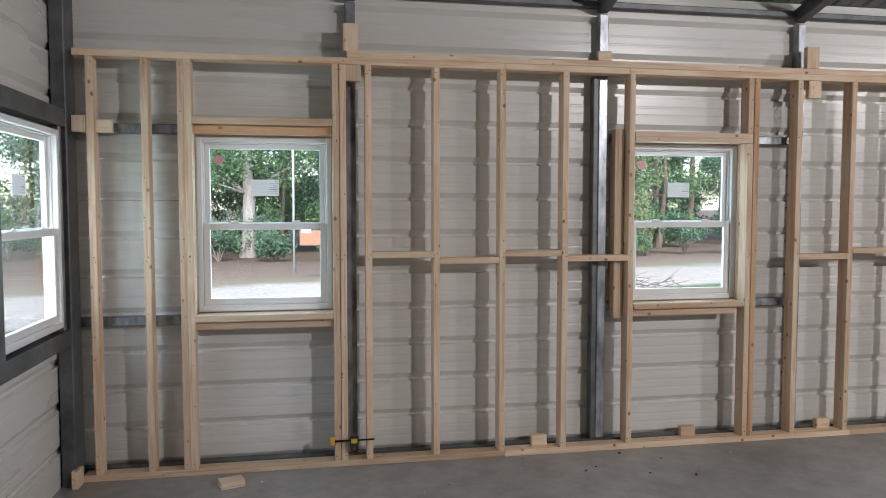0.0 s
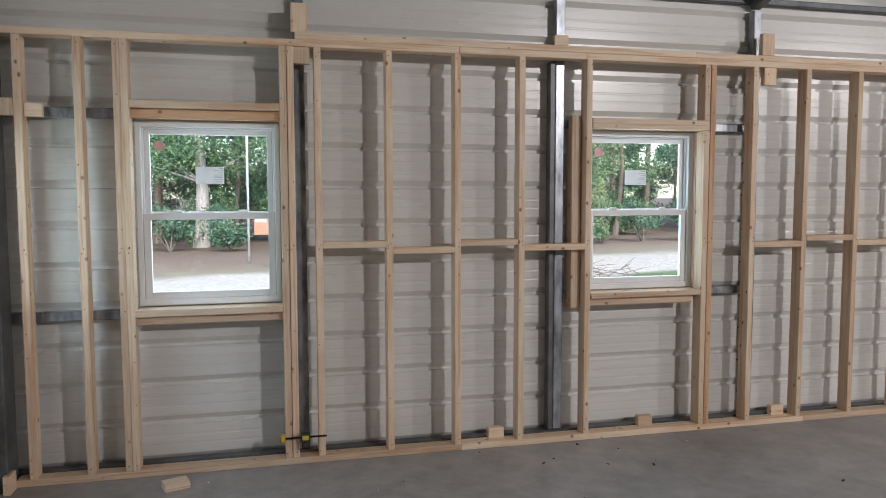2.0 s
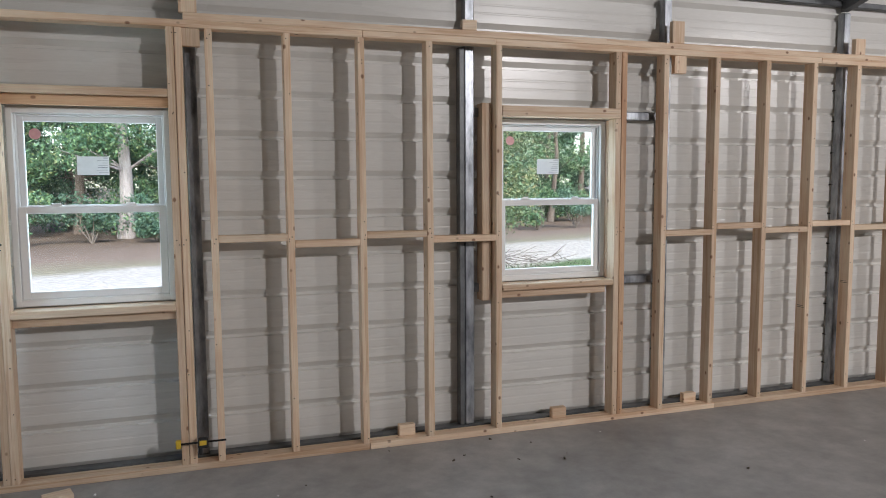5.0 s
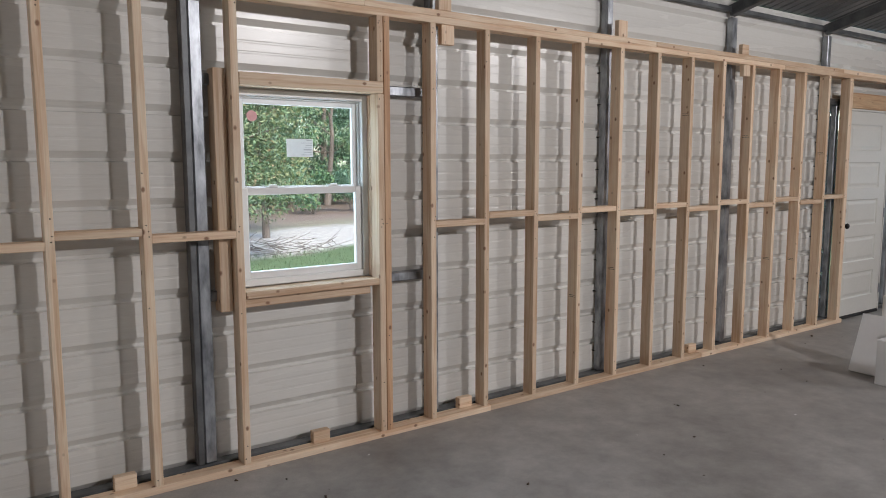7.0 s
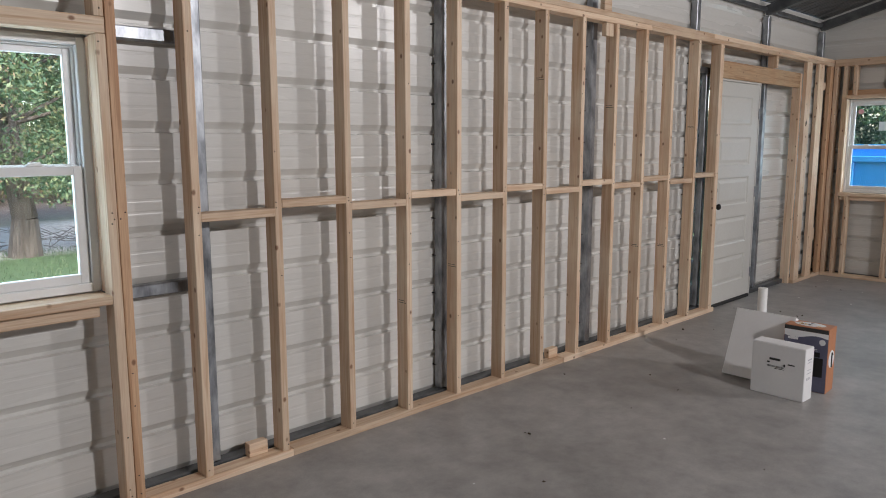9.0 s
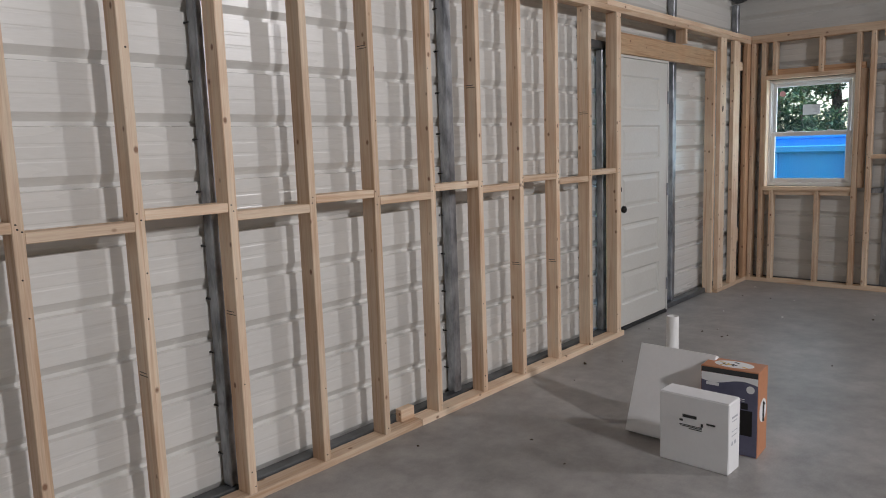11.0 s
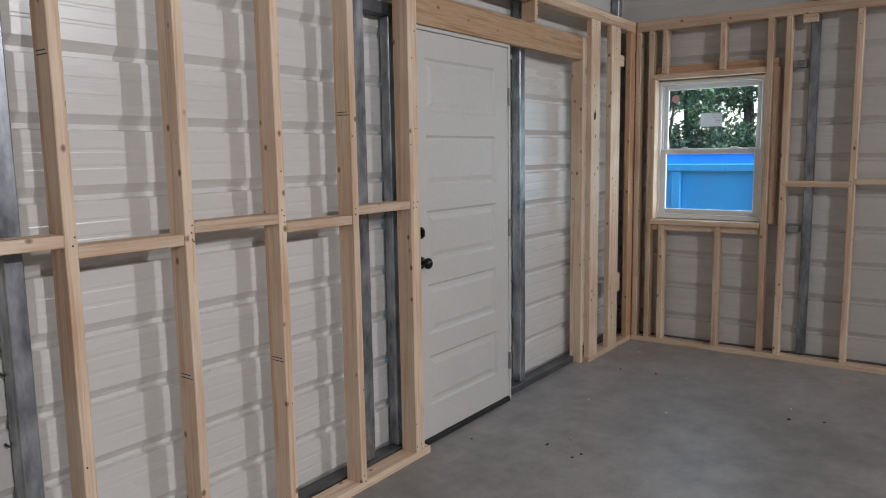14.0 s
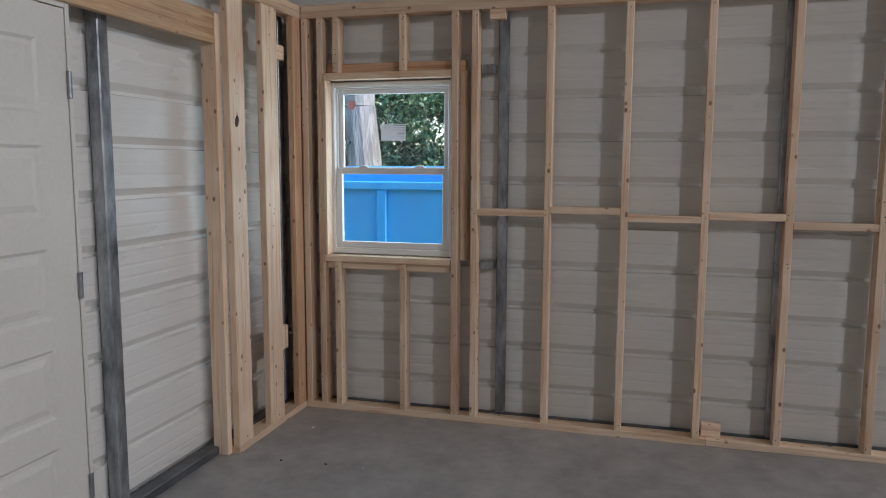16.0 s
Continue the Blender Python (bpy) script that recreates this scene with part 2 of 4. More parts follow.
def add_box(bm, x0, x1, y0, y1, z0, z1, bevel=0.0):
    m = Matrix.Translation(((x0 + x1) / 2, (y0 + y1) / 2, (z0 + z1) / 2)) @ Matrix.Diagonal((x1 - x0, y1 - y0, z1 - z0, 1))
    vs = bmesh.ops.create_cube(bm, size=1, matrix=m)["verts"]
    if bevel:
        es = list({e for v in vs for e in v.link_edges})
        bmesh.ops.bevel(bm, geom=es, offset=bevel, segments=1, affect="EDGES")
    return bm


def box_bm(*b, bevel=0.0):
    return add_box(bmesh.new(), *b, bevel=bevel)


def add_tube(bm, a, b, r0, r1=None, seg=10):
    a, b = Vector(a), Vector(b)
    r1 = r0 if r1 is None else r1
    q = (b - a).to_track_quat("Z", "Y").to_matrix().to_4x4()
    bmesh.ops.create_cone(bm, cap_ends=True, segments=seg, radius1=r0, radius2=r1, depth=(b - a).length, matrix=Matrix.Translation((a + b) / 2) @ q)
    return bm


def thicken(bm, shift):
    """Gives a sheet a second face, shifted by a small vector."""
    made = bmesh.ops.duplicate(bm, geom=bm.faces[:])["geom"]
    vs = [g for g in made if isinstance(g, bmesh.types.BMVert)]
    bmesh.ops.translate(bm, verts=vs, vec=shift)


def smooth(ob):
    for p in ob.data.polygons:
        p.use_smooth = True
    return ob


def empty(name, x, y, z, label, category, kind="", group="", rz=0):
    e = new(name)
    e.matrix_world = pose(x, y, z, 0, 0, rz)
    return tagged(e, label, category, group, kind)


def board(name, x0, x1, y0, y1, z0, z1, parent, mat=None, label="", worn=0.0025):
    """A sawn board whose own z runs along its length, with eased edges."""
    size, mid = (x1 - x0, y1 - y0, z1 - z0), ((x0 + x1) / 2, (y0 + y1) / 2, (z0 + z1) / 2)
    axis = max(range(3), key=lambda i: size[i])
    turn = (pose(0, 0, 0, 0, 90, 0), pose(0, 0, 0, -90, 0, 0), Matrix())[axis]
    local = ((size[2], size[1], size[0]), (size[0], size[2], size[1]), size)[axis]
    h = [v / 2 for v in local]
    ob = mesh_ob(name, box_bm(-h[0], h[0], -h[1], h[1], -h[2], h[2], bevel=worn), mat or PINE, parent, label)
    ob.matrix_world = Matrix.Translation(mid) @ turn
    return ob


# ---- plan ----
EAST, WEST, SOUTH = 11.02, -1.16, -13.6      # inner faces of the sheeting
SHEET_Y = 0.185
EAVE, SLOPE, RIDGE = 2.80, 0.27, -6.7
GROUND = -0.12
W1 = (-0.444, 0.333, 0.925, 1.95)
W2 = (2.205, 2.972, 0.932, 1.945)
W3 = (-0.925, -0.145, 0.965, 2.0)            # along y, in the east wall
W4 = (-0.955, -0.155, 0.90, 1.945)              # along y, in the west wall


def profile(z0, z1, first, step):
    """Heights and depths of the ribbed siding between two heights; ribs stand outwards."""
    pts = []
    for k in range(-3, 24):
        z = first + step * k
        for dz, d in ((-0.016, 0), (-0.011, 0.022), (0.004, 0.022), (0.036, 0), (0.085, 0), (0.089, 0.0008), (0.097, 0.0008), (0.101, 0), (0.138, 0), (0.142, 0.0008), (0.150, 0.0008), (0.154, 0)):
            pts.append((z + dz, d))
    return [(z0, 0.0)] + [p for p in pts if z0 + 0.004 < p[0] < z1 - 0.004] + [(z1, 0.0)]


def siding(name, a0, a1, holes, top, place, mat, label, first=0.199, step=0.2425):
    """Ribbed siding along a wall from a0 to a1 with holes (a0, a1, z0, z1); top(a) is its height; place(a, depth, z) puts it."""
    bm = bmesh.new()
    cuts = sorted({a0, a1, *[h[0] for h in holes], *[h[1] for h in holes]})
    for c0, c1 in zip(cuts, cuts[1:]):
        spans = [(GROUND, max(top(c0), top(c1)))]
        for h in holes:
            if h[0] <= c0 + 1e-6 and c1 <= h[1] + 1e-6:
                spans = [s for lo, hi in spans for s in ((lo, h[2]), (h[3], hi)) if s[1] - s[0] > 0.01]
        for lo, hi in spans:
            rows = [[bm.verts.new(place(a, d, z)) for a in (c0, c1)] for z, d in profile(lo, hi, first, step)]
            for r, s in zip(rows, rows[1:]):
                bm.faces.new((r[0], r[1], s[1], s[0]))
    thicken(bm, Vector(place(0, 0.004, 0)) - Vector(place(0, 0, 0)))
    return tagged(mesh_ob(name, bm, mat), label, "wall", kind="structure")


# ---- floor, ground, walls, roof ----
slab = tagged(mesh_ob("floor", box_bm(WEST - 0.05, EAST + 0.05, SOUTH - 0.1, 0.24, -0.15, 0.0), CONCRETE), "smooth grey concrete slab with faint stains", "floor", kind="structure")
ground_bm = bmesh.new()
xs, ys = [-400, -60, -20, -8, WEST - 0.06, EAST + 0.06, 20, 34, 80, 400], [-400, -80, -30, SOUTH - 0.11, 0.25, 4, 8, 14, 24, 60, 400]
grid = [[ground_bm.verts.new((x, y, GROUND)) for y in ys] for x in xs]
for i in range(len(xs) - 1):
    for j in range(len(ys) - 1):
        ground_bm.faces.new((grid[i][j], grid[i + 1][j], grid[i + 1][j + 1], grid[i][j + 1]))
tagged(mesh_ob("ground", ground_bm, EARTH), "grass verge, pale sandy drive and brown leaf litter", "ground", kind="structure")

roof_z = lambda y: EAVE + SLOPE * (0.25 - y) if y > RIDGE else EAVE + SLOPE * (0.25 - RIDGE) - SLOPE * (RIDGE - y)
siding("wall_north", WEST - 0.055, EAST + 0.055, [(W1[0] + 0.01, W1[1] - 0.01, W1[2] + 0.01, W1[3] - 0.01), (W2[0] + 0.01, W2[1] - 0.01, W2[2] + 0.01, W2[3] - 0.01), (8.19, 9.15, GROUND - 0.1, 2.09)],
       lambda a: EAVE + 0.10, lambda a, d, z: (a, SHEET_Y + d, z), SHEET, "off-white ribbed metal siding behind the stud wall", 0.245, 0.2245)
siding("wall_south", WEST - 0.05, EAST + 0.05, [], lambda a: EAVE + 0.10, lambda a, d, z: (a, SOUTH - d, z), SHEET, "off-white ribbed metal siding of the far wall")
gable = lambda bm_x, side, holes, name, label: siding(name, SOUTH - 0.05, SHEET_Y + 0.055, holes, lambda a: 3.0, lambda a, d, z: (bm_x + side * d, a, z), SHEET, label)
gable(EAST, 1, [(W3[0] + 0.01, W3[1] - 0.01, W3[2] + 0.01, W3[3] - 0.01)], "wall_east", "off-white ribbed metal siding behind the stud wall")
gable(WEST, -1, [(W4[0] + 0.01, W4[1] - 0.01, W4[2] + 0.01, W4[3] - 0.01)], "wall_west", "off-white ribbed metal siding with a framed window")
for nm, gx in (("gable_east", EAST + 0.02), ("gable_west", WEST - 0.02)):
    gb = bmesh.new()
    top = roof_z(RIDGE)
    vs = [gb.verts.new((gx, y, z)) for y, z in ((SHEET_Y + 0.03, 2.70), (SHEET_Y + 0.03, EAVE + 0.11), (RIDGE, top + 0.09), (SOUTH, roof_z(SOUTH) + 0.09), (SOUTH, 2.70))]
    gb.faces.new(vs)
    thicken(gb, Vector((0.004, 0, 0)))
    tagged(mesh_ob(nm, gb, SHEET), "off-white metal gable sheeting under the roof", "wall", kind="structure")

# ribbed roof, ribs running down the slope
rb = bmesh.new()
strip = []
x = WEST - 0.2
while x < EAST + 0.2:
    strip += [(x, 0), (x + 0.012, 0.022), (x + 0.032, 0.022), (x + 0.044, 0), (x + 0.12, 0), (x + 0.126, 0.005), (x + 0.140, 0.005), (x + 0.146, 0)]
    x += 0.229
for ya, yb in ((0.32, RIDGE), (RIDGE, SOUTH - 0.15)):
    rows = [[rb.verts.new((px, y, roof_z(y) + 0.09 + d)) for y in (ya, yb)] for px, d in strip]
    for r, s in zip(rows, rows[1:]):
        rb.faces.new((r[0], r[1], s[1], s[0]))
thicken(rb, Vector((0, 0, 0.004)))
tagged(mesh_ob("ceiling", rb, ROOF), "dull grey ribbed metal roof sheeting seen from below", "ceiling", kind="structure")

# ---- steel frame ----
COLUMNS = (0.445, 2.035, 3.425, 4.93, 6.42, 7.93, 9.375, 10.86)
frame_steel = empty("steel_frame", 5, 0.13, 0, "galvanised steel posts, eave rail and rafters of the metal building", "steel frame", kind="structure")


def hollow(name, x0, x1, y0, y1, z0, z1, mat=None, parent=frame_steel, label=""):
    ob = mesh_ob(name, box_bm(x0, x1, y0, y1, z0, z1, bevel=0.005), mat or STEEL, parent, label)
    ob.matrix_world = Matrix()
    return ob


for cx in COLUMNS:
    hollow("post", cx - 0.03, cx + 0.03, 0.115, 0.175, 0.045, EAVE - 0.05)
    if cx in (2.035,):
        hollow("post", cx - 0.07, cx - 0.034, 0.105, 0.165, 0.045, 2.36, DARK_STEEL)
for bx0, bx1 in ((WEST + 0.02, 8.19), (9.16, EAST - 0.02)):
    hollow("base_rail", bx0, bx1, 0.10, 0.172, 0.0, 0.045, DARK_STEEL)
hollow("eave_rail", WEST, EAST, 0.13, 0.18, EAVE - 0.005, EAVE + 0.035, DARK_STEEL)
for cx in (WEST + 0.06, *COLUMNS):
    for ya, yb in ((0.16, RIDGE), (RIDGE, SOUTH)):
        rf = bmesh.new()
        a, b = Vector((cx, ya, roof_z(ya) - 0.02)), Vector((cx, yb, roof_z(yb) - 0.02))
        add_box(rf, -0.035, 0.035, -0.045, 0.045, -(b - a).length / 2, (b - a).length / 2, 0.005)
        q = (b - a).to_track_quat("Z", "Y").to_matrix().to_4x4()
        rf.transform(Matrix.Translation((a + b) / 2) @ q)
        r = mesh_ob("rafter", rf, DARK_STEEL, frame_steel)
        r.matrix_world = Matrix()
for i in range(1, 12):
    y = 0.2 - i * 1.15
    hollow("purlin", WEST, EAST, y - 0.04, y + 0.04, roof_z(y) + 0.045, roof_z(y) + 0.085, DARK_STEEL)
for x0, x1, z in ((WEST + 0.06, W1[0], 1.985), (WEST + 0.06, W1[0], 0.885), (W1[1], 0.41, 1.985), (W1[1], 0.41, 0.885), (2.065, W2[0], 1.98), (2.065, W2[0], 0.905), (W2[1], 3.39, 1.98), (W2[1], 3.39, 0.905)):
    hollow("girt", x0, x1, 0.118, 0.172, z - 0.027, z + 0.027)
hollow("girt", 7.96, 8.19, 0.118, 0.172, 2.12, 2.18, DARK_STEEL)
hollow("post", 8.13, 8.185, 0.118, 0.172, 0.045, 2.12)
for cy in (-1.21, -2.70, -4.15, -5.65):
    hollow("post", EAST - 0.040, EAST - 0.010, cy - 0.03, cy + 0.03, 0.045, roof_z(cy) - 0.05)
hollow("base_rail", EAST - 0.038, EAST - 0.008, SOUTH + 0.05, 0.085, 0.0, 0.045, DARK_STEEL)
for z in (2.047, 0.93):
    hollow("girt", EAST - 0.07, EAST - 0.02, -1.17, -1.084, z - 0.025, z + 0.025)
# west wall: corner post, window posts and girts
hollow("post", WEST + 0.012, WEST + 0.085, -0.065, 0.10, 0.0, EAVE - 0.04, DARK_STEEL)
hollow("post", WEST + 0.012, WEST + 0.10, -1.055, -0.965, 0.88, 1.965, DARK_STEEL)
hollow("girt", WEST + 0.012, WEST + 0.085, -3.0, -0.066, 1.965, 2.06, DARK_STEEL)
hollow("girt", WEST + 0.012, WEST + 0.085, -3.0, -0.066, 0.79, 0.88, DARK_STEEL)
hollow("post", WEST + 0.012, WEST + 0.075, -0.15, -0.115, 0.88, 1.965, STEEL)
# points of the siding screws beside the posts
tip_bm = add_tube(bmesh.new(), (0, 0.018, 0), (0, -0.012, 0), 0.0055, 0.0025, 6)
tip_mesh = bpy.data.meshes.new("screw_tip")
tip_bm.to_mesh(tip_mesh)
tip_bm.free()
tip_mesh.materials.append(BLACK_METAL)
for cx in COLUMNS[2:6]:
    for k in range(11):
        tp = new("screw_tip", tip_mesh)
        tp.parent = frame_steel
        tp.matrix_world = pose(cx - 0.038 + random.uniform(-0.004, 0.004), 0.166, 0.185 + 0.2245 * k + random.uniform(-0.008, 0.008))

# ---- stud walls ----
north = empty("stud_wall_north", 4.5, 0.04, 0, "long unfinished wall of pale pine studs on a bottom plate", "stud wall", kind="structure")
D, T = 0.089, 0.038


def stud(right, z0=0.038, z1=2.362, left=None, y0=0.0, mat=None, name="stud", parent=north):
    j = random.uniform(-0.004, 0.004)
    return board(name, (right - T) if left is None else left, right, y0 + j, y0 + D + j, z0, z1, parent, mat)


for a, b in ((-1.06, 1.37), (1.372, 3.78), (3.782, 5.98), (5.982, 8.24)):
    board("bottom_plate", a, b, random.uniform(-0.006, 0.002), D, 0.0, 0.038, north)
board("bottom_plate", 10.10, 10.885, -0.002, D + 0.01, 0.0, 0.038, north)
for a, b in ((-1.06, 1.36), (1.362, 2.16), (2.162, 4.60), (4.602, 7.0), (7.002, 10.98)):
    board("top_plate", a, b, random.uniform(-0.004, 0.004), D, 2.362, 2.40, north)
for a, b in ((0.42, 2.9), (2.902, 5.3), (5.302, 8.0), (8.002, 10.98)):
    board("cap_plate", a, b, random.uniform(-0.003, 0.008), D, 2.40, 2.438, north)
for r in (-0.957, -0.672, -0.482, -0.444, 0.371, 0.412, 0.560, 0.964, 1.369, 1.767, 2.202, 3.051, 3.362, 3.762, 4.168, 4.570, 4.953, 5.359, 5.750, 6.152, 6.552, 6.950, 7.362, 7.764, 8.158, 8.199):
    stud(r, mat=RED_PINE if r in (3.051,) else None)
stud(3.011, 0.038, 1.948)                       # jack beside the second window
stud(3.009, 2.012, 2.362)
stud(2.155, 0.83, 2.03, left=2.095, y0=0.062, name="jack_stud")
# wide boards at the far side of the doorway and in the corner
board("trimmer", 10.065, 10.103, 0.045, 0.13, 0.0, 2.24, north)
board("wide_stud", 10.105, 10.245, 0.0, 0.038, 0.038, 2.362, north)
kb = bmesh.new()
bmesh.ops.create_uvsphere(kb, u_segments=18, v_segments=8, radius=1.0, matrix=pose(10.165, -0.0005, 1.725, 0, 12, 0) @ Matrix.Diagonal((0.017, 0.003, 0.031, 1)))
kn = part("knot", kb, DEBRIS, north, "dark oval knot")
kn.matrix_world = Matrix()
board("wide_stud", 10.44, 10.60, 0.0, 0.038, 0.038, 2.362, north)
board("wide_stud", 10.79, 10.885, 0.0, 0.038, 0.038, 2.362, north, RED_PINE)
board("spacer_block", 10.60, 10.72, 0.02, 0.058, 2.10, 2.18, north)
board("spacer_block", 10.60, 10.72, 0.03, 0.068, 0.42, 0.56, north)
# window framing
board("header_plate", W1[0], W1[1], 0.0, D, 2.008, 2.046, north)
board("header", W1[0], W1[1], 0.045, 0.083, 1.955, 2.006, north, RED_PINE)
board("sill_plate", W1[0], W1[1], -0.004, D + 0.04, 0.884, 0.922, north)
board("sill_backing", W1[0], W1[1], 0.03, 0.068, 0.836, 0.882, north)
board("header", W2[0], 3.011, 0.0, D, 1.950, 2.012, north)
board("sill_plate", W2[0], 2.972, -0.002, D + 0.04, 0.894, 0.930, north)
board("sill_backing", W2[0], 2.93, 0.03, 0.068, 0.845, 0.892, north)
board("jamb_liner", 2.974, 3.0, 0.092, 0.125, 0.932, 1.945, north, label="pale window jamb strip")
# door header and cripple
board("door_header", 8.201, 10.063, 0.05, 0.088, 2.095, 2.245, north, OLD_PINE, "weathered brown lumber header with dark stains")
stud(9.36, 2.245, 2.362)
# blocking between the studs
for i, (a, b) in enumerate(((0.560, 0.926), (0.964, 1.331), (1.369, 1.729), (1.767, 2.164), (3.362, 3.724), (3.762, 4.130), (4.168, 4.532), (4.570, 4.915), (4.953, 5.321), (5.359, 5.712), (5.750, 6.114), (6.152, 6.514), (6.552, 6.912), (6.950, 7.324), (7.362, 7.726), (7.764, 8.120))):
    z = (1.257, 1.218, 1.257, 1.222)[i % 4] if i < 4 else (1.213, 1.25)[i % 2]
    board("blocking", a, b, random.uniform(0, 0.004), D, z - 0.019, z + 0.019, north)
# short blocks at the posts and behind the bottom plate
for cx, z0, z1 in ((0.455, 2.27, 2.361), (0.445, 2.44, 2.60), (2.0, 2.44, 2.50), (3.455, 2.25, 2.361), (3.435, 2.44, 2.58), (4.95, 2.44, 2.55), (6.45, 2.27, 2.361), (6.42, 2.44, 2.52)):
    board("tie_block", cx - 0.045, cx + 0.045, 0.012, 0.05, z0, z1, north)
for bx in (1.61, 2.625, 3.62, 5.93):
    board("spacer_block", bx - 0.05, bx + 0.05, 0.055, 0.098, 0.0385, 0.105, north)
board("tie_block", -0.955, -0.87, 0.03, 0.068, 1.95, 2.02, north)
board("tie_block", -1.07, -0.998, 0.0, 0.038, 1.95, 2.04, north)
board("corner_block", -1.09, -1.055, -0.10, 0.0, 0.0, 0.10, north)

east = empty("stud_wall_east", 10.93, -2.5, 0, "unfinished end wall of pale pine studs around a window", "stud wall", kind="structure")
EX = 10.889


def estud(left, z0=0.038, z1=2.362, x0=EX, depth=D, wide=T, name="stud"):
    j = random.uniform(-0.004, 0.004)
    return board(name, x0 + j, x0 + depth + j, left - wide, left, z0, z1, east)


for a, b in ((-2.36, -0.002), (-4.8, -2.362), (-7.2, -4.802)):
    board("bottom_plate", EX - 0.003, EX + D, a, b, 0.0, 0.038, east)
    board("top_plate", EX, EX + D, a, b, 2.362, 2.40, east)
    board("cap_plate", EX + 0.004, EX + D + 0.004, a, b - 0.003, 2.40, 2.438, east)
for l in (-0.003, -0.101, -0.929, -1.044, -1.462, -1.877, -2.289, -2.697, -3.126, -3.53, -3.94, -4.35, -4.76, -5.17, -5.57, -5.98, -6.39, -6.8):
    estud(l)
board("corner_stud", EX + 0.02, EX + 0.058, 0.0, 0.089, 0.0, 2.36, east, RED_PINE)
for l in (-0.203, -0.616):
    estud(l, 0.038, 0.925)
    estud(l, 2.045, 2.362)
board("header_plate", EX, EX + D, W3[0], W3[1] + 0.005, 2.005, 2.043, east)
board("header", EX + 0.05, EX + 0.088, -1.0, W3[1], 2.045, 2.10, east, RED_PINE)
board("sill_plate", EX - 0.004, EX + D - 0.012, W3[0], W3[1] + 0.005, 0.926, 0.964, east)
board("sill_backing", EX + 0.03, EX + 0.068, W3[0] + 0.01, W3[1], 0.88, 0.924, east)
estud(-0.140, 0.966, 2.003, wide=0.02, name="jamb_liner")
estud(-0.968, 0.955, 2.043, x0=EX + 0.045, depth=0.075, wide=0.045, name="jack_stud")
for i, (a, b) in enumerate(((-1.082, -1.462), (-1.5, -1.877), (-1.915, -2.289), (-2.327, -2.697), (-2.735, -3.126), (-3.164, -3.53), (-3.568, -3.94), (-3.978, -4.35))):
    z = (1.243, 1.262, 1.225, 1.246, 1.205)[i % 5]
    board("blocking", EX, EX + D, b, a, z - 0.019, z + 0.019, east)
board("tie_block", EX + 0.012, EX + 0.05, -1.235, -1.145, 2.33, 2.361, east)
board("tie_block", EX - 0.0, EX + 0.038, -1.235, -1.145, 2.305, 2.36, east)
board("spacer_block", EX + 0.04, EX + 0.08, -2.44, -2.34, 0.0385, 0.11, east)


# ---- nail heads on the studs ----
nail_bm = bmesh.new()
bmesh.ops.create_icosphere(nail_bm, subdivisions=1, radius=0.0042)
nail_mesh = bpy.data.meshes.new("nail_head")
nail_bm.to_mesh(nail_mesh)
nail_bm.free()
nail_mesh.materials.append(BLACK_METAL)
for wall_ob, ax in ((north, 1), (east, 0)):
    for st in [o for o in wall_ob.children if o.name.startswith(("stud", "wide_stud"))]:
        m = st.matrix_world.copy()
        lo = min(st.data.vertices, key=lambda v: v.co.z).co.z
        hi = -lo
        face = -max(abs(v.co[ax]) for v in st.data.vertices)
        for z in (lo + 0.03, hi - 0.03, *[random.uniform(lo, hi) for _ in range(3)], 1.235 - m.translation.z, 1.26 - m.translation.z):
            if not lo < z < hi:
                continue
            nl = new("nail_head", nail_mesh)
            nl.parent = st
            u = random.uniform(-0.012, 0.012)
            nl.matrix_local = Matrix.Translation((u, face + 0.0015, z) if ax else (face + 0.0015, u, z))

# ---- pencil marks on the sides of a few studs ----
for sx, zz in ((4.532, 0.62), (4.915, 0.78), (5.712, 1.9), (6.514, 1.75), (6.912, 0.70), (7.324, 0.66), (7.726, 1.62)):
    host = min((o for o in north.children if o.name.startswith("stud")), key=lambda o: abs(o.matrix_world.translation.x - sx - 0.019))
    hx = host.matrix_world.translation.x
    for k in range(2):
        u = 0.03 + 0.012 * k
        mk = part("pencil_mark", box_bm(-0.0196, -0.0188, -0.035 + 0.01 * k, 0.028, zz + u - host.matrix_world.translation.z, zz + u + 0.003 - host.matrix_world.translation.z), INK, host)

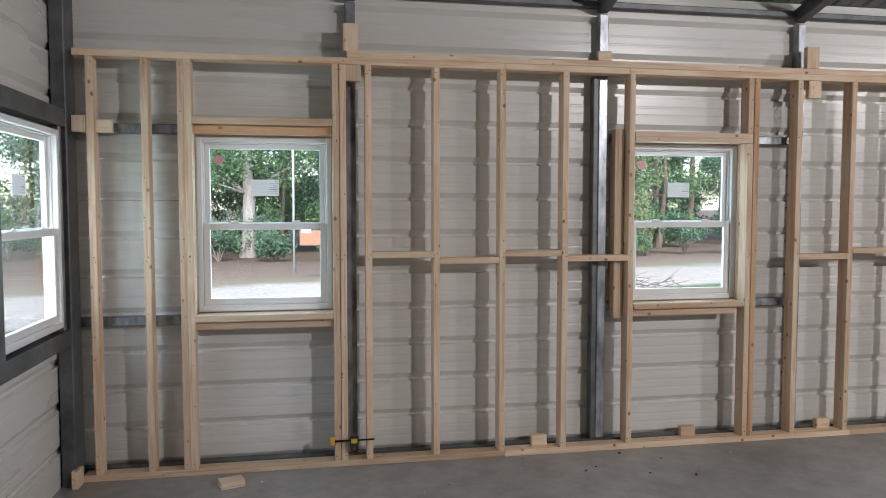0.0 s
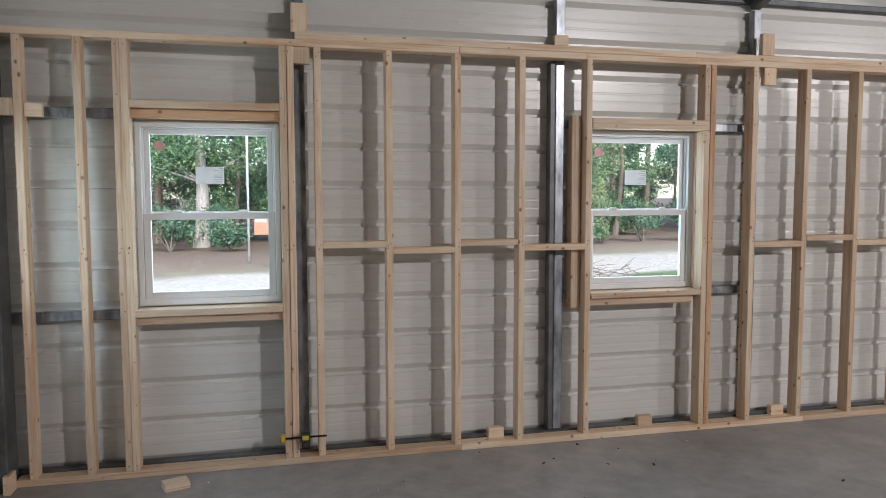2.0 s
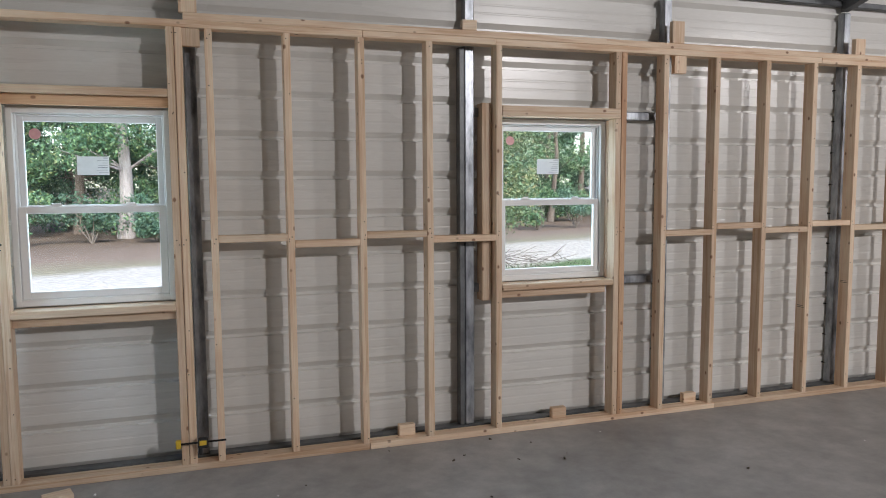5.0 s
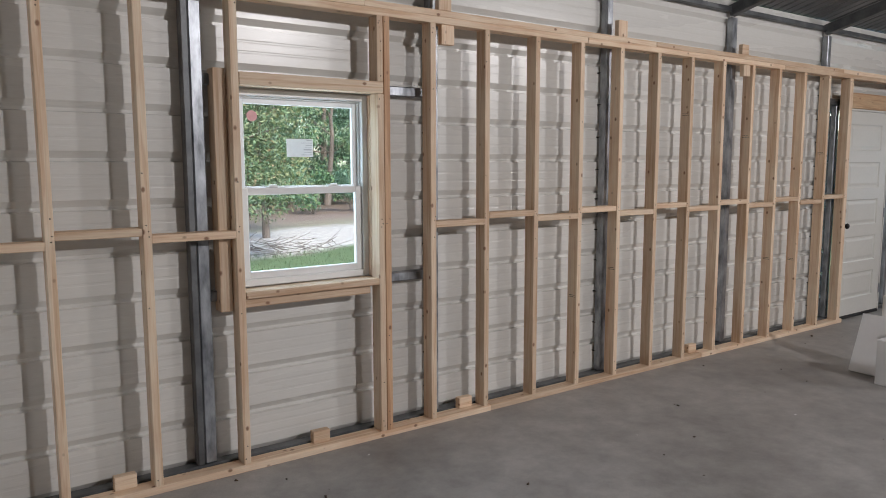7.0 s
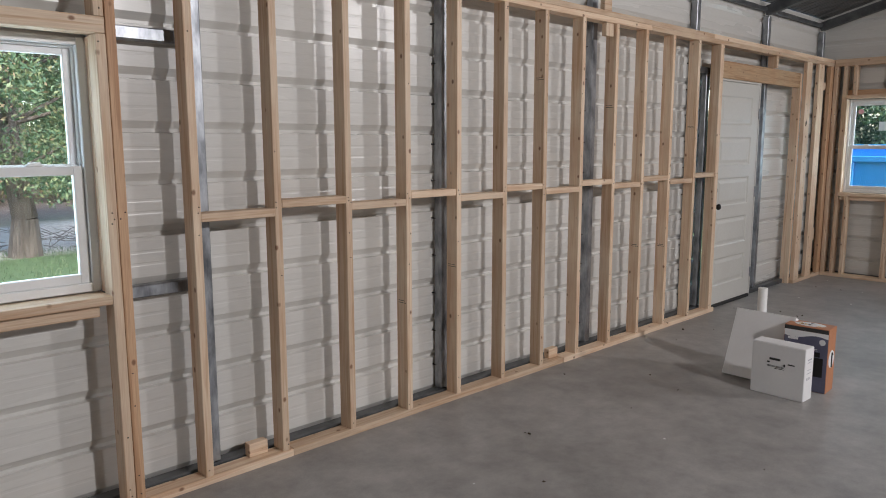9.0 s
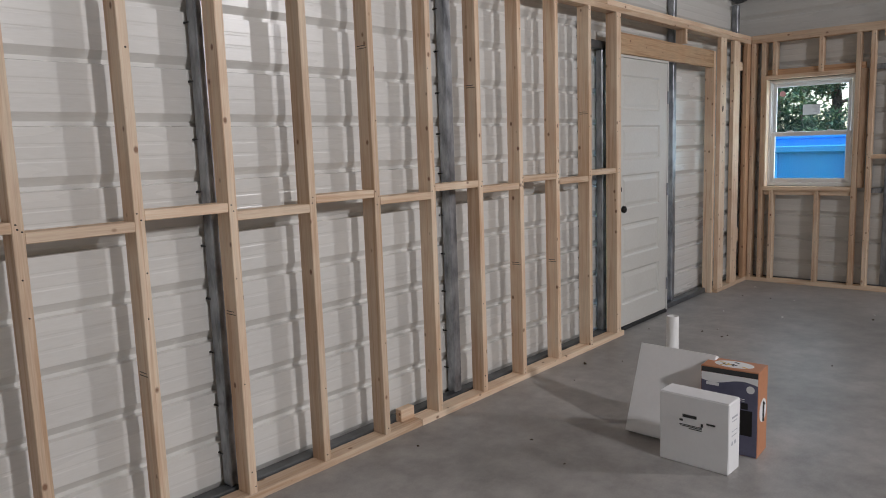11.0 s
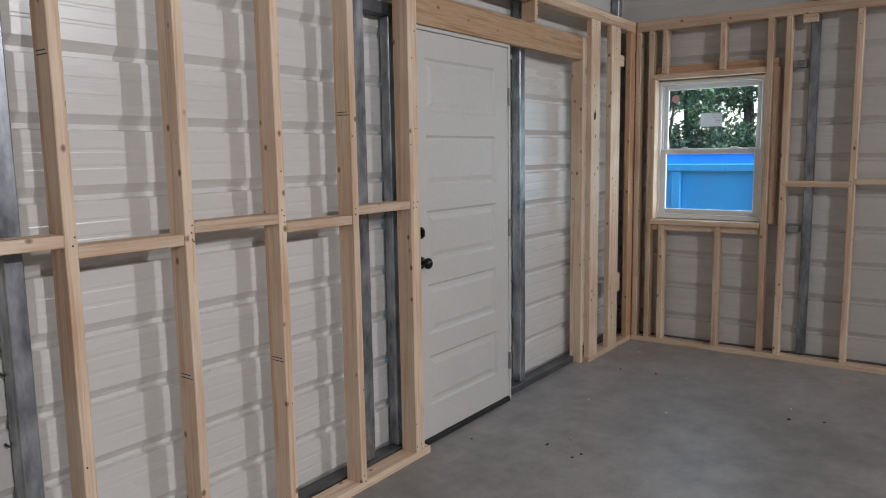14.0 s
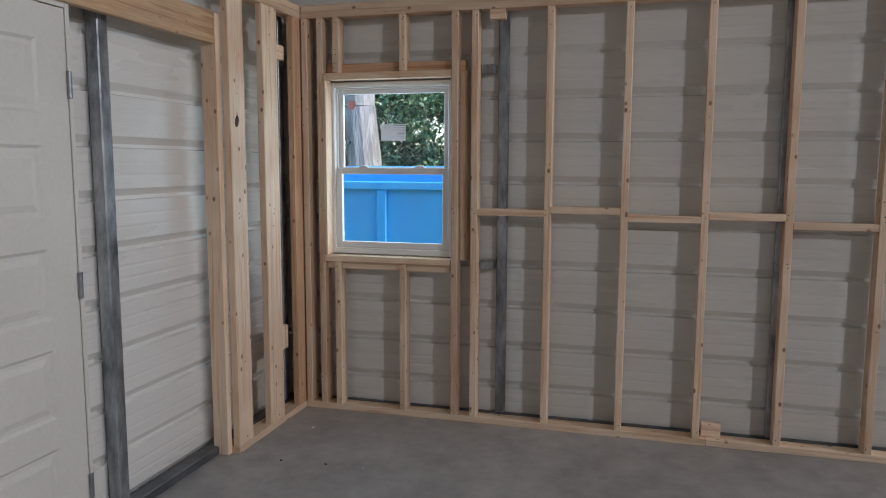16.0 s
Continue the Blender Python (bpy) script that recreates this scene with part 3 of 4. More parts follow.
# ---- windows ----
def window(name, width, height, m, label, orange=False):
    """A single-hung vinyl window; local x along the wall, y outwards, origin at its lower left inner corner."""
    w = new(name)
    tagged(w, label, "window", kind="structure")

    def ring(x0, x1, z0, z1, y0, y1, s, bottom=None, bm=None):
        bm = bm or bmesh.new()
        bt = bottom or s
        add_box(bm, x0, x0 + s, y0, y1, z0, z1, 0.003)
        add_box(bm, x1 - s, x1, y0, y1, z0, z1, 0.003)
        add_box(bm, x0 + s - 0.002, x1 - s + 0.002, y0 + 0.001, y1 - 0.001, z0, z0 + bt, 0.003)
        add_box(bm, x0 + s - 0.002, x1 - s + 0.002, y0 + 0.001, y1 - 0.001, z1 - s, z1, 0.003)
        return bm
    f = ring(0, width, 0, height, 0.0, 0.085, 0.03, 0.036)
    ring(0.028, width - 0.028, 0.034, height - 0.028, 0.028, 0.07, 0.012, 0.012, f)
    part("window_frame", f, VINYL, w)
    mid = height * 0.495
    up = part("upper_sash", ring(0.04, width - 0.04, mid - 0.012, height - 0.038, 0.045, 0.068, 0.030), VINYL, w)
    lo = part("lower_sash", ring(0.032, width - 0.032, 0.036, mid + 0.012, 0.012, 0.040, 0.038), VINYL, w)
    for sash, z0, z1, y in ((up, mid + 0.016, height - 0.066, 0.056), (lo, 0.072, mid - 0.024, 0.026)):
        g = part("pane", box_bm(0.062, width - 0.062, y, y + 0.003, z0, z1), GLASS, sash)
        g.visible_shadow = False
    for lx in (width * 0.27, width * 0.73):
        k = bmesh.new()
        add_box(k, lx - 0.03, lx + 0.03, 0.010, 0.034, mid + 0.0125, mid + 0.02, 0.002)
        add_tube(k, (lx - 0.022, 0.012, mid + 0.022), (lx + 0.022, 0.02, mid + 0.024), 0.005)
        part("sash_lock", k, VINYL, lo)
    lb = part("paper_label", box_bm(width * 0.40, width * 0.60, 0.0535, 0.055, height * 0.665, height * 0.76), PAPER, up, "white printed paper label")
    for i in range(7):
        wd = random.uniform(0.12, 0.5) * width * 0.18
        x1 = width * 0.60 - 0.006
        part("print_line", box_bm(x1 - wd, x1, 0.0525, 0.0533, height * 0.75 - i * 0.0125, height * 0.75 - i * 0.0125 + (0.005 if i in (0, 4) else 0.0022)), GREY_INK, lb)
    dk = bmesh.new()
    bmesh.ops.create_cone(dk, cap_ends=True, segments=28, radius1=0.028, radius2=0.028, depth=0.001, matrix=Matrix.Translation((width * 0.155, 0.054, height * 0.872)) @ pose(0, 0, 0, 90))
    part("round_sticker", dk, PINK, up, "small pink round sticker")
    w.matrix_world = m
    return w


WY = 0.118
window("window_1", W1[1] - W1[0] - 0.006, W1[3] - W1[2] - 0.006, pose(W1[0] + 0.003, WY, W1[2] + 0.003), "white vinyl single-hung window with a paper label")
window("window_2", W2[1] - W2[0] - 0.006, W2[3] - W2[2] - 0.006, pose(W2[0] + 0.003, WY, W2[2] + 0.003), "white vinyl single-hung window framed in pine")
window("window_3", W3[1] - W3[0] - 0.006, W3[3] - W3[2] - 0.006, pose(10.968, W3[1] - 0.003, W3[2] + 0.003, 0, 0, -90), "white vinyl single-hung window in the end wall")
window("window_4", W4[1] - W4[0] - 0.006, W4[3] - W4[2] - 0.006, pose(WEST + 0.075, W4[0] + 0.003, W4[2] + 0.003, 0, 0, 90), "white vinyl window set in steel framing")


# ---- door ----
def house_door():
    d = new("door_1")
    tagged(d, "closed white panelled exterior door with black hardware", "door", kind="structure")
    x0, x1, z0, z1, y = 8.205, 9.122, 0.032, 2.072, 0.07
    bm = bmesh.new()
    px0, px1 = x0 + 0.135, x1 - 0.135
    rows = [(0.20 + k * 0.372, 0.20 + k * 0.372 + 0.26) for k in range(5)]
    zs = [z0] + [v for r in rows for v in r] + [z1]
    q = lambda a, b, c, e: bm.faces.new([bm.verts.new(v) for v in (a, b, c, e)])
    for a, b in zip(zs, zs[1:]):
        q((x0, y, a), (px0, y, a), (px0, y, b), (x0, y, b))
        q((px1, y, a), (x1, y, a), (x1, y, b), (px1, y, b))
        if (a, b) not in rows:
            q((px0, y, a), (px1, y, a), (px1, y, b), (px0, y, b))
            continue
        steps = [(0.0, 0.0), (0.012, 0.009), (0.026, 0.009), (0.05, 0.002)]
        loops = [[(px0 + s, y + dp, a + s), (px1 - s, y + dp, a + s), (px1 - s, y + dp, b - s), (px0 + s, y + dp, b - s)] for s, dp in steps]
        for l, n in zip(loops, loops[1:]):
            for i in range(4):
                q(l[i], l[(i + 1) % 4], n[(i + 1) % 4], n[i])
        q(*loops[-1])
    for a, b, c, e in (((x0, y, z0), (x0, y, z1), (x0, y + 0.044, z1), (x0, y + 0.044, z0)), ((x1, y, z0), (x1, y + 0.044, z0), (x1, y + 0.044, z1), (x1, y, z1)),
                       ((x0, y, z1), (x1, y, z1), (x1, y + 0.044, z1), (x0, y + 0.044, z1)), ((x0, y + 0.044, z0), (x1, y + 0.044, z0), (x1, y + 0.044, z1), (x0, y + 0.044, z1)), ((x0, y, z0), (x1, y, z0), (x1, y + 0.044, z0), (x0, y + 0.044, z0))):
        q(a, b, c, e)
    bmesh.ops.remove_doubles(bm, verts=bm.verts[:], dist=1e-5)
    bmesh.ops.recalc_face_normals(bm, faces=bm.faces[:])
    part("door_leaf", bm, DOOR_PAINT, d)
    j = bmesh.new()
    add_box(j, x1 + 0.004, x1 + 0.024, y - 0.004, y + 0.1, 0.0, z1 + 0.024, 0.002)
    add_box(j, x0 - 0.003, x1 + 0.003, y - 0.004, y + 0.1, z1 + 0.004, z1 + 0.024, 0.002)
    part("door_jamb", j, DOOR_PAINT, d)
    part("threshold", box_bm(x0, x1, y - 0.012, y + 0.09, 0.0, 0.028, bevel=0.004), BLACK, d, "black rubber threshold")
    for hz in (0.25, 1.05, 1.80):
        h = bmesh.new()
        add_tube(h, (x1 + 0.001, y - 0.008, hz - 0.05), (x1 + 0.001, y - 0.008, hz + 0.05), 0.007)
        add_box(h, x1 - 0.003, x1 + 0.018, y - 0.007, y - 0.0042, hz - 0.05, hz + 0.05)
        part("hinge", h, STEEL, d)
    for hz, knob in ((0.952, True), (1.10, False)):
        k = bmesh.new()
        kx = x0 + 0.07
        add_tube(k, (kx, y, hz), (kx, y - 0.012, hz), 0.032, 0.029, 24)
        if knob:
            add_tube(k, (kx, y - 0.012, hz), (kx, y - 0.035, hz), 0.012, 0.014, 16)
            bmesh.ops.create_uvsphere(k, u_segments=20, v_segments=12, radius=0.028, matrix=Matrix.Translation((kx, y - 0.05, hz)) @ Matrix.Diagonal((1, 0.75, 1, 1)))
        else:
            add_box(k, kx - 0.006, kx + 0.006, y - 0.03, y - 0.011, hz - 0.018, hz + 0.018, 0.002)
        smooth(part("door_knob" if knob else "deadbolt", k, BLACK_METAL, d, "black door knob" if knob else "black deadbolt"))


house_door()


# ---- boxes and pipe on the floor ----
def bars(rows, mat, parent, face):
    for u0, u1, v0, v1 in rows:
        part("print_bar", face(u0, u1, v0, v1), mat, parent)


white_box = empty("cardboard_box", 6.36, -1.15, 0, "closed white cardboard carton with small black print", "cardboard box", rz=-2)
b = part("carton", box_bm(0, 0.12, -0.32, 0, 0.0, 0.322, bevel=0.004), CARD, white_box)
part("flap", box_bm(0.002, 0.118, -0.317, -0.002, 0.3225, 0.3245, bevel=0.0008), CARD, b)
bars([(-0.175, -0.11, 0.222, 0.236), (-0.112, -0.096, 0.202, 0.212), (-0.205, -0.195, 0.192, 0.208), (-0.26, -0.22, 0.208, 0.216), (-0.20, -0.095, 0.186, 0.189), (-0.20, -0.10, 0.180, 0.183), (-0.20, -0.14, 0.172, 0.175)],
     INK, b, lambda u0, u1, v0, v1: box_bm(-0.0012, -0.0002, u0, u1, v0, v1))
bars([(0.03, 0.09, 0.25, 0.258), (0.035, 0.085, 0.235, 0.239), (0.03, 0.09, 0.19, 0.193), (0.03, 0.09, 0.17, 0.173), (0.03, 0.045, 0.13, 0.145), (0.06, 0.075, 0.13, 0.145)],
     GREY_INK, b, lambda u0, u1, v0, v1: box_bm(u0, u1, -0.3212, -0.3202, v0, v1))

flat_box = empty("flat_carton", 6.535, -0.885, 0.012, "flat white carton leaning back on the pipe", "cardboard box", rz=-2)
lean = pose(0, 0, 0, 0, 22, 0)
for nm, bb, mt in (("front_panel", (0.0, 0.004, -0.39, 0, 0, 0.45), CARD), ("core", (0.0045, 0.043, -0.388, -0.002, 0.002, 0.448), CARD), ("back_panel", (0.0435, 0.048, -0.39, 0, 0, 0.445), CARD)):
    bm = box_bm(*bb, bevel=0.0015)
    bm.transform(lean)
    part(nm, bm, mt, flat_box)

faucet_box = empty("printed_carton", 6.585, -1.25, 0, "slate and orange printed carton with pictured fixtures", "cardboard box", rz=3)
c = part("carton", box_bm(0, 0.15, -0.26, 0, 0, 0.405, bevel=0.003), ORANGE, faucet_box)
part("front_print", box_bm(-0.0012, -0.0002, -0.257, -0.003, 0.003, 0.375), PURPLE, c, "slate printed front")
wave = bmesh.new()
n = 14
up_v = [wave.verts.new((-0.0018, -0.257 + 0.254 * i / n, 0.375)) for i in range(n + 1)]
dn_v = [wave.verts.new((-0.0018, -0.257 + 0.254 * i / n, 0.342 + 0.012 * math.sin(i / n * 6))) for i in range(n + 1)]
for i in range(n):
    wave.faces.new((up_v[i], up_v[i + 1], dn_v[i + 1], dn_v[i]))
thicken(wave, Vector((0.0004, 0, 0)))
part("white_wave", wave, CARD, c)
part("top_band", box_bm(-0.0016, -0.0003, -0.257, -0.003, 0.376, 0.400), INK, c)
for u0, u1, v0, v1 in ((-0.085, -0.025, 0.315, 0.330), (-0.20, -0.13, 0.27, 0.273), (-0.20, -0.14, 0.262, 0.264)):
    part("print_bar", box_bm(-0.0022, -0.0013, u0, u1, v0, v1), CARD, c)


def disc(parent, m, r, mat, sx=1.0, name="print_disc"):
    d = bmesh.new()
    bmesh.ops.create_cone(d, cap_ends=True, segments=28, radius1=r, radius2=r, depth=0.0008, matrix=m @ Matrix.Diagonal((sx, 1, 1, 1)))
    return part(name, d, mat, parent)


disc(c, pose(-0.0018, -0.225, 0.32, 0, 90), 0.018, CARD)
disc(c, pose(0.075, -0.13, 0.4056, 0, 0, 90), 0.052, CARD, 1.7)
disc(c, pose(0.075, -0.2606, 0.21, 90, 0, 0), 0.055, CARD)
fx = bmesh.new()
add_box(fx, -0.0022, -0.0013, -0.235, -0.165, 0.10, 0.22, 0.0002)
add_box(fx, -0.0022, -0.0013, -0.215, -0.185, 0.225, 0.255, 0.0002)
part("pictured_fixture", fx, BLACK_METAL, c)
for i in range(9):
    px, py, a = random.uniform(0.045, 0.105), random.uniform(-0.19, -0.07), random.uniform(0, 180)
    s = box_bm(-0.014, 0.014, -0.004, 0.004, -0.0003, 0.0003)
    s.transform(pose(px, py, 0.4066, 0, 0, a))
    part("pictured_sprig", s, INK if i % 2 else YELLOW, c)
s = bmesh.new()
add_tube(s, (0.075, -0.2612, 0.16), (0.075, -0.2612, 0.25), 0.006)
add_tube(s, (0.075, -0.2612, 0.25), (0.095, -0.2612, 0.235), 0.005)
part("pictured_spout", s, INK, c)

pipe = bmesh.new()
for r0, z0, z1 in ((0.030, 0.0, 0.575),):
    ring = []
    for r, z in ((r0, z0), (r0, z1 - 0.003), (r0 - 0.002, z1), (r0 - 0.005, z1), (r0 - 0.005, z1 - 0.15)):
        ring.append([pipe.verts.new((r * math.cos(a * math.tau / 28), r * math.sin(a * math.tau / 28), z)) for a in range(28)])
    for p, q in zip(ring, ring[1:]):
        for i in range(28):
            pipe.faces.new((p[i], p[(i + 1) % 28], q[(i + 1) % 28], q[i]))
    pipe.faces.new(ring[-1])
pp = smooth(mesh_ob("plumbing_pipe", pipe, PVC))
pp.matrix_world = pose(6.765, -1.03, 0)
tagged(pp, "white plastic drain pipe standing up from the slab", "pipe")

# ---- clamp, loose block ----
clamp = empty("bar_clamp", 0.44, -0.02, 0.165, "black bar clamp with yellow grips on the studs", "clamp")
part("bar", box_bm(-0.125, 0.125, -0.012, -0.004, -0.005, 0.005, bevel=0.001), BLACK_METAL, clamp)
k = box_bm(-0.135, -0.108, -0.024, 0.010, -0.022, 0.022, bevel=0.005)
part("fixed_jaw", k, YELLOW, clamp)
k = box_bm(-0.022, 0.03, -0.026, 0.008, -0.03, 0.024, bevel=0.006)
add_box(k, -0.018, 0.0, -0.02, 0.004, -0.065, -0.028, 0.005)
part("trigger_grip", k, BLACK, clamp)
part("grip_cap", box_bm(-0.014, 0.022, -0.0285, -0.0265, -0.012, 0.014, bevel=0.0006), YELLOW, clamp)
ob = board("wood_offcut", -0.065, 0.065, -0.045, 0.045, 0, 0.038, None)
tagged(ob, "small pine offcut lying on the concrete", "wood block")
ob.matrix_world = pose(-0.24, -0.19, 0.0195, 0, 0, 20) @ ob.matrix_world.to_quaternion().to_matrix().to_4x4()

# ---- crumbs on the floor ----
for i in range(70):
    x, y = random.uniform(-0.5, 10.6), -abs(random.gauss(0, 1.3)) - 0.06
    if 6.2 < x < 6.95 and -1.8 < y < -0.7:
        continue
    bm = bmesh.new()
    s = random.uniform(0.004, 0.013)
    bmesh.ops.create_icosphere(bm, subdivisions=1, radius=s, matrix=Matrix.Diagonal((random.uniform(0.5, 1.5), random.uniform(0.4, 0.9), 0.35, 1)))
    for v in bm.verts:
        v.co += Vector([random.uniform(-0.25, 0.25) * s for _ in range(3)])
    ob = mesh_ob("dry_leaf_crumb", bm, DEBRIS if i % 6 else CARD)
    ob.matrix_world = pose(x, y, s * 0.3, 0, 0, random.uniform(0, 360))
    tagged(ob, "dry brown leaf crumb on the concrete floor", "debris", "crumbs on the floor")

# ---- outside ----
def leaves(name, parent, blobs, per, size, mat, seed):
    """Many small leaf blades scattered through uneven clumps."""
    rng = np.random.default_rng(seed)
    blobs = np.repeat(np.array(blobs), per, axis=0)
    n = len(blobs)
    d = rng.normal(size=(n, 3))
    d /= np.linalg.norm(d, axis=1)[:, None]
    p = blobs[:, :3] + d * rng.uniform(0.15, 1.0, (n, 1)) ** 0.5 * blobs[:, 3:]
    a, b = rng.normal(size=(n, 3)), rng.normal(size=(n, 3))
    a /= np.linalg.norm(a, axis=1)[:, None]
    b -= a * (a * b).sum(1)[:, None]
    b /= np.linalg.norm(b, axis=1)[:, None]
    s = size * rng.uniform(0.6, 1.5, (n, 1))
    verts = np.stack((p - a * s, p + b * s * 0.42, p + a * s, p - b * s * 0.42), 1).reshape(-1, 3)
    faces = np.arange(4 * n).reshape(-1, 4)
    me = bpy.data.meshes.new(name)
    me.from_pydata(verts.tolist(), [], faces.tolist())
    me.materials.append(mat)
    ob = new(name, me)
    ob.parent = parent
    return ob


def tree(x, y, height, spread, trunk, mat, bark, seed, low=0.35, clumps=16, per=420, size=0.09, label="broadleaf tree in green leaf at the wood's edge", group="trees at the wood's edge"):
    rng = random.Random(seed)
    t = empty("tree", x, y, GROUND, label, "tree", group=group)
    bm = bmesh.new()
    p, r = Vector((0, 0, -0.1)), trunk
    bend = Vector((rng.uniform(-0.06, 0.06), rng.uniform(-0.06, 0.06), 1))
    n = 7
    tops = []
    for i in range(n):
        qv = p + bend * (height * 0.85 / n) + Vector((rng.uniform(-0.08, 0.08), rng.uniform(-0.08, 0.08), 0))
        add_tube(bm, p, qv, r * (1.25 if i == 0 else 1), r * 0.88, 12)
        p, r = qv, r * 0.88
        tops.append(p.copy())
    blobs = []
    for i in range(clumps):
        z = height * rng.uniform(low, 1.0)
        a = rng.uniform(0, math.tau)
        rad = spread * rng.uniform(0.25, 1.0)
        e = Vector((rad * math.cos(a), rad * math.sin(a), z))
        s = min(tops, key=lambda v: abs(v.z - z * 0.8))
        add_tube(bm, s, e, trunk * 0.18, trunk * 0.05, 6)
        k = spread * rng.uniform(0.28, 0.5)
        blobs.append((e.x, e.y, e.z, k, k, k * 0.7))
    part("trunk", bm, bark, t)
    leaves("crown", t, blobs, per, size, mat, seed)
    return t


rng = random.Random(5)
# the wood north of the drive
i = 0
for row, (yy, step) in enumerate(((22.5, 2.6), (25.5, 3.0), (30, 3.6), (35, 3.2))):
    x = -11 + row
    while x < 46:
        if row < 1 and 15.0 < x < 21.0:
            x = 21.0
        tree(x + rng.uniform(-0.6, 0.6), yy + rng.uniform(-1, 1) + max(0, x - 12) * 0.25, rng.uniform(6, 9) + row * 1.6, rng.uniform(1.7, 2.4), rng.uniform(0.10, 0.2), (LEAF, LEAF_DARK)[(i + row) % 2], BARK, 100 + i, 0.06 if row < 2 else 0.05, 22, 620, 0.06)
        x += step * rng.uniform(0.85, 1.15)
        i += 1
tree(-1.9, 20.6, 9, 2.6, 0.24, LEAF, PALE_BARK, 11, 0.24, 26, 620, 0.055, label="stout pale-barked tree beside the sandy drive", group="")
tree(4.85, 8.95, 5.5, 1.9, 0.2, LEAF_AUTUMN, BARK, 12, 0.2, 44, 1200, 0.032, label="small tree with yellowing autumn leaves", group="")
tree(7.2, 12.4, 5.5, 1.8, 0.08, LEAF_AUTUMN, BARK, 13, 0.26, 34, 900, 0.036, label="slender tree with yellow and green leaves", group="")
# shrubs under the trees
for k in range(26):
    sx, sy = -9 + k * 1.7 + rng.uniform(-0.5, 0.5), 19.3 + rng.uniform(-1.3, 1.0) + max(0, k * 1.7 - 21) * 0.25
    sh = empty("shrub", sx, sy, GROUND, "low green shrub on leaf litter", "shrub", group="shrubs at the wood's edge")
    st = bmesh.new()
    bl = []
    for j in range(6):
        e = Vector((rng.uniform(-0.6, 0.6), rng.uniform(-0.4, 0.4), rng.uniform(0.35, 1.3)))
        add_tube(st, (0, 0, -0.03), e, 0.02, 0.006, 5)
        bl.append((e.x, e.y, e.z, 0.42, 0.4, 0.32))
    part("stems", st, TWIG, sh)
    leaves("foliage", sh, bl, 260, 0.05, (LEAF_DARK, LEAF)[k % 3 == 0], 300 + k)

pole = bmesh.new()
add_tube(pole, (0, 0, -0.05), (0, 0, 6.5), 0.03, 0.027, 14)
po = smooth(mesh_ob("utility_pole", pole, WHITE_METAL))
po.matrix_world = pose(-0.25, 14.6, GROUND)
tagged(po, "slim white metal pole beside the drive", "pole")
sg = empty("sign", 0.13, 12.5, GROUND, "small orange sign with a white top on a thin stake", "sign")
part("stake", add_tube(bmesh.new(), (0.36, 0.03, -0.05), (0.36, 0.03, 1.2), 0.015), TWIG, sg)
part("sign_board", box_bm(-0.2, 0.4, -0.01, 0.01, 0.80, 1.14, bevel=0.003), ORANGE_SIGN, sg)
part("sign_strip", box_bm(-0.17, 0.06, -0.016, -0.011, 1.08, 1.16), PAPER, sg)

br = bmesh.new()
for j in range(130):
    a = Vector((rng.uniform(-1.9, 1.9), rng.uniform(-0.7, 0.7), rng.uniform(0.02, 0.22)))
    add_tube(br, a, a + Vector((rng.uniform(-0.8, 0.8), rng.uniform(-0.4, 0.4), rng.uniform(-0.15, 0.3))), 0.008, 0.003, 5)
bo = mesh_ob("brush_pile", br, TWIG)
bo.matrix_world = pose(5.5, 9.5, GROUND)
tagged(bo, "pile of dead grey branches in the yard", "brush", kind="stuff")

# grass beside the building
gr = np.random.default_rng(3)
gv, gf = [], []
for _ in range(14000):
    x, y = gr.uniform(2.5, 16), gr.uniform(4.5, 9.5)
    a, h = gr.uniform(0, math.tau), gr.uniform(0.03, 0.08)
    dx, dy = math.cos(a) * 0.006, math.sin(a) * 0.006
    n = len(gv)
    gv += [(x - dx, y - dy, GROUND), (x + dx, y + dy, GROUND), (x + gr.normal() * 0.02, y + gr.normal() * 0.02, GROUND + h)]
    gf.append((n, n + 1, n + 2))
gm = bpy.data.meshes.new("grass")
gm.from_pydata(gv, [], gf)
gm.materials.append(GRASS)
tagged(new("grass", gm), "short green grass beside the drive", "grass", kind="stuff")


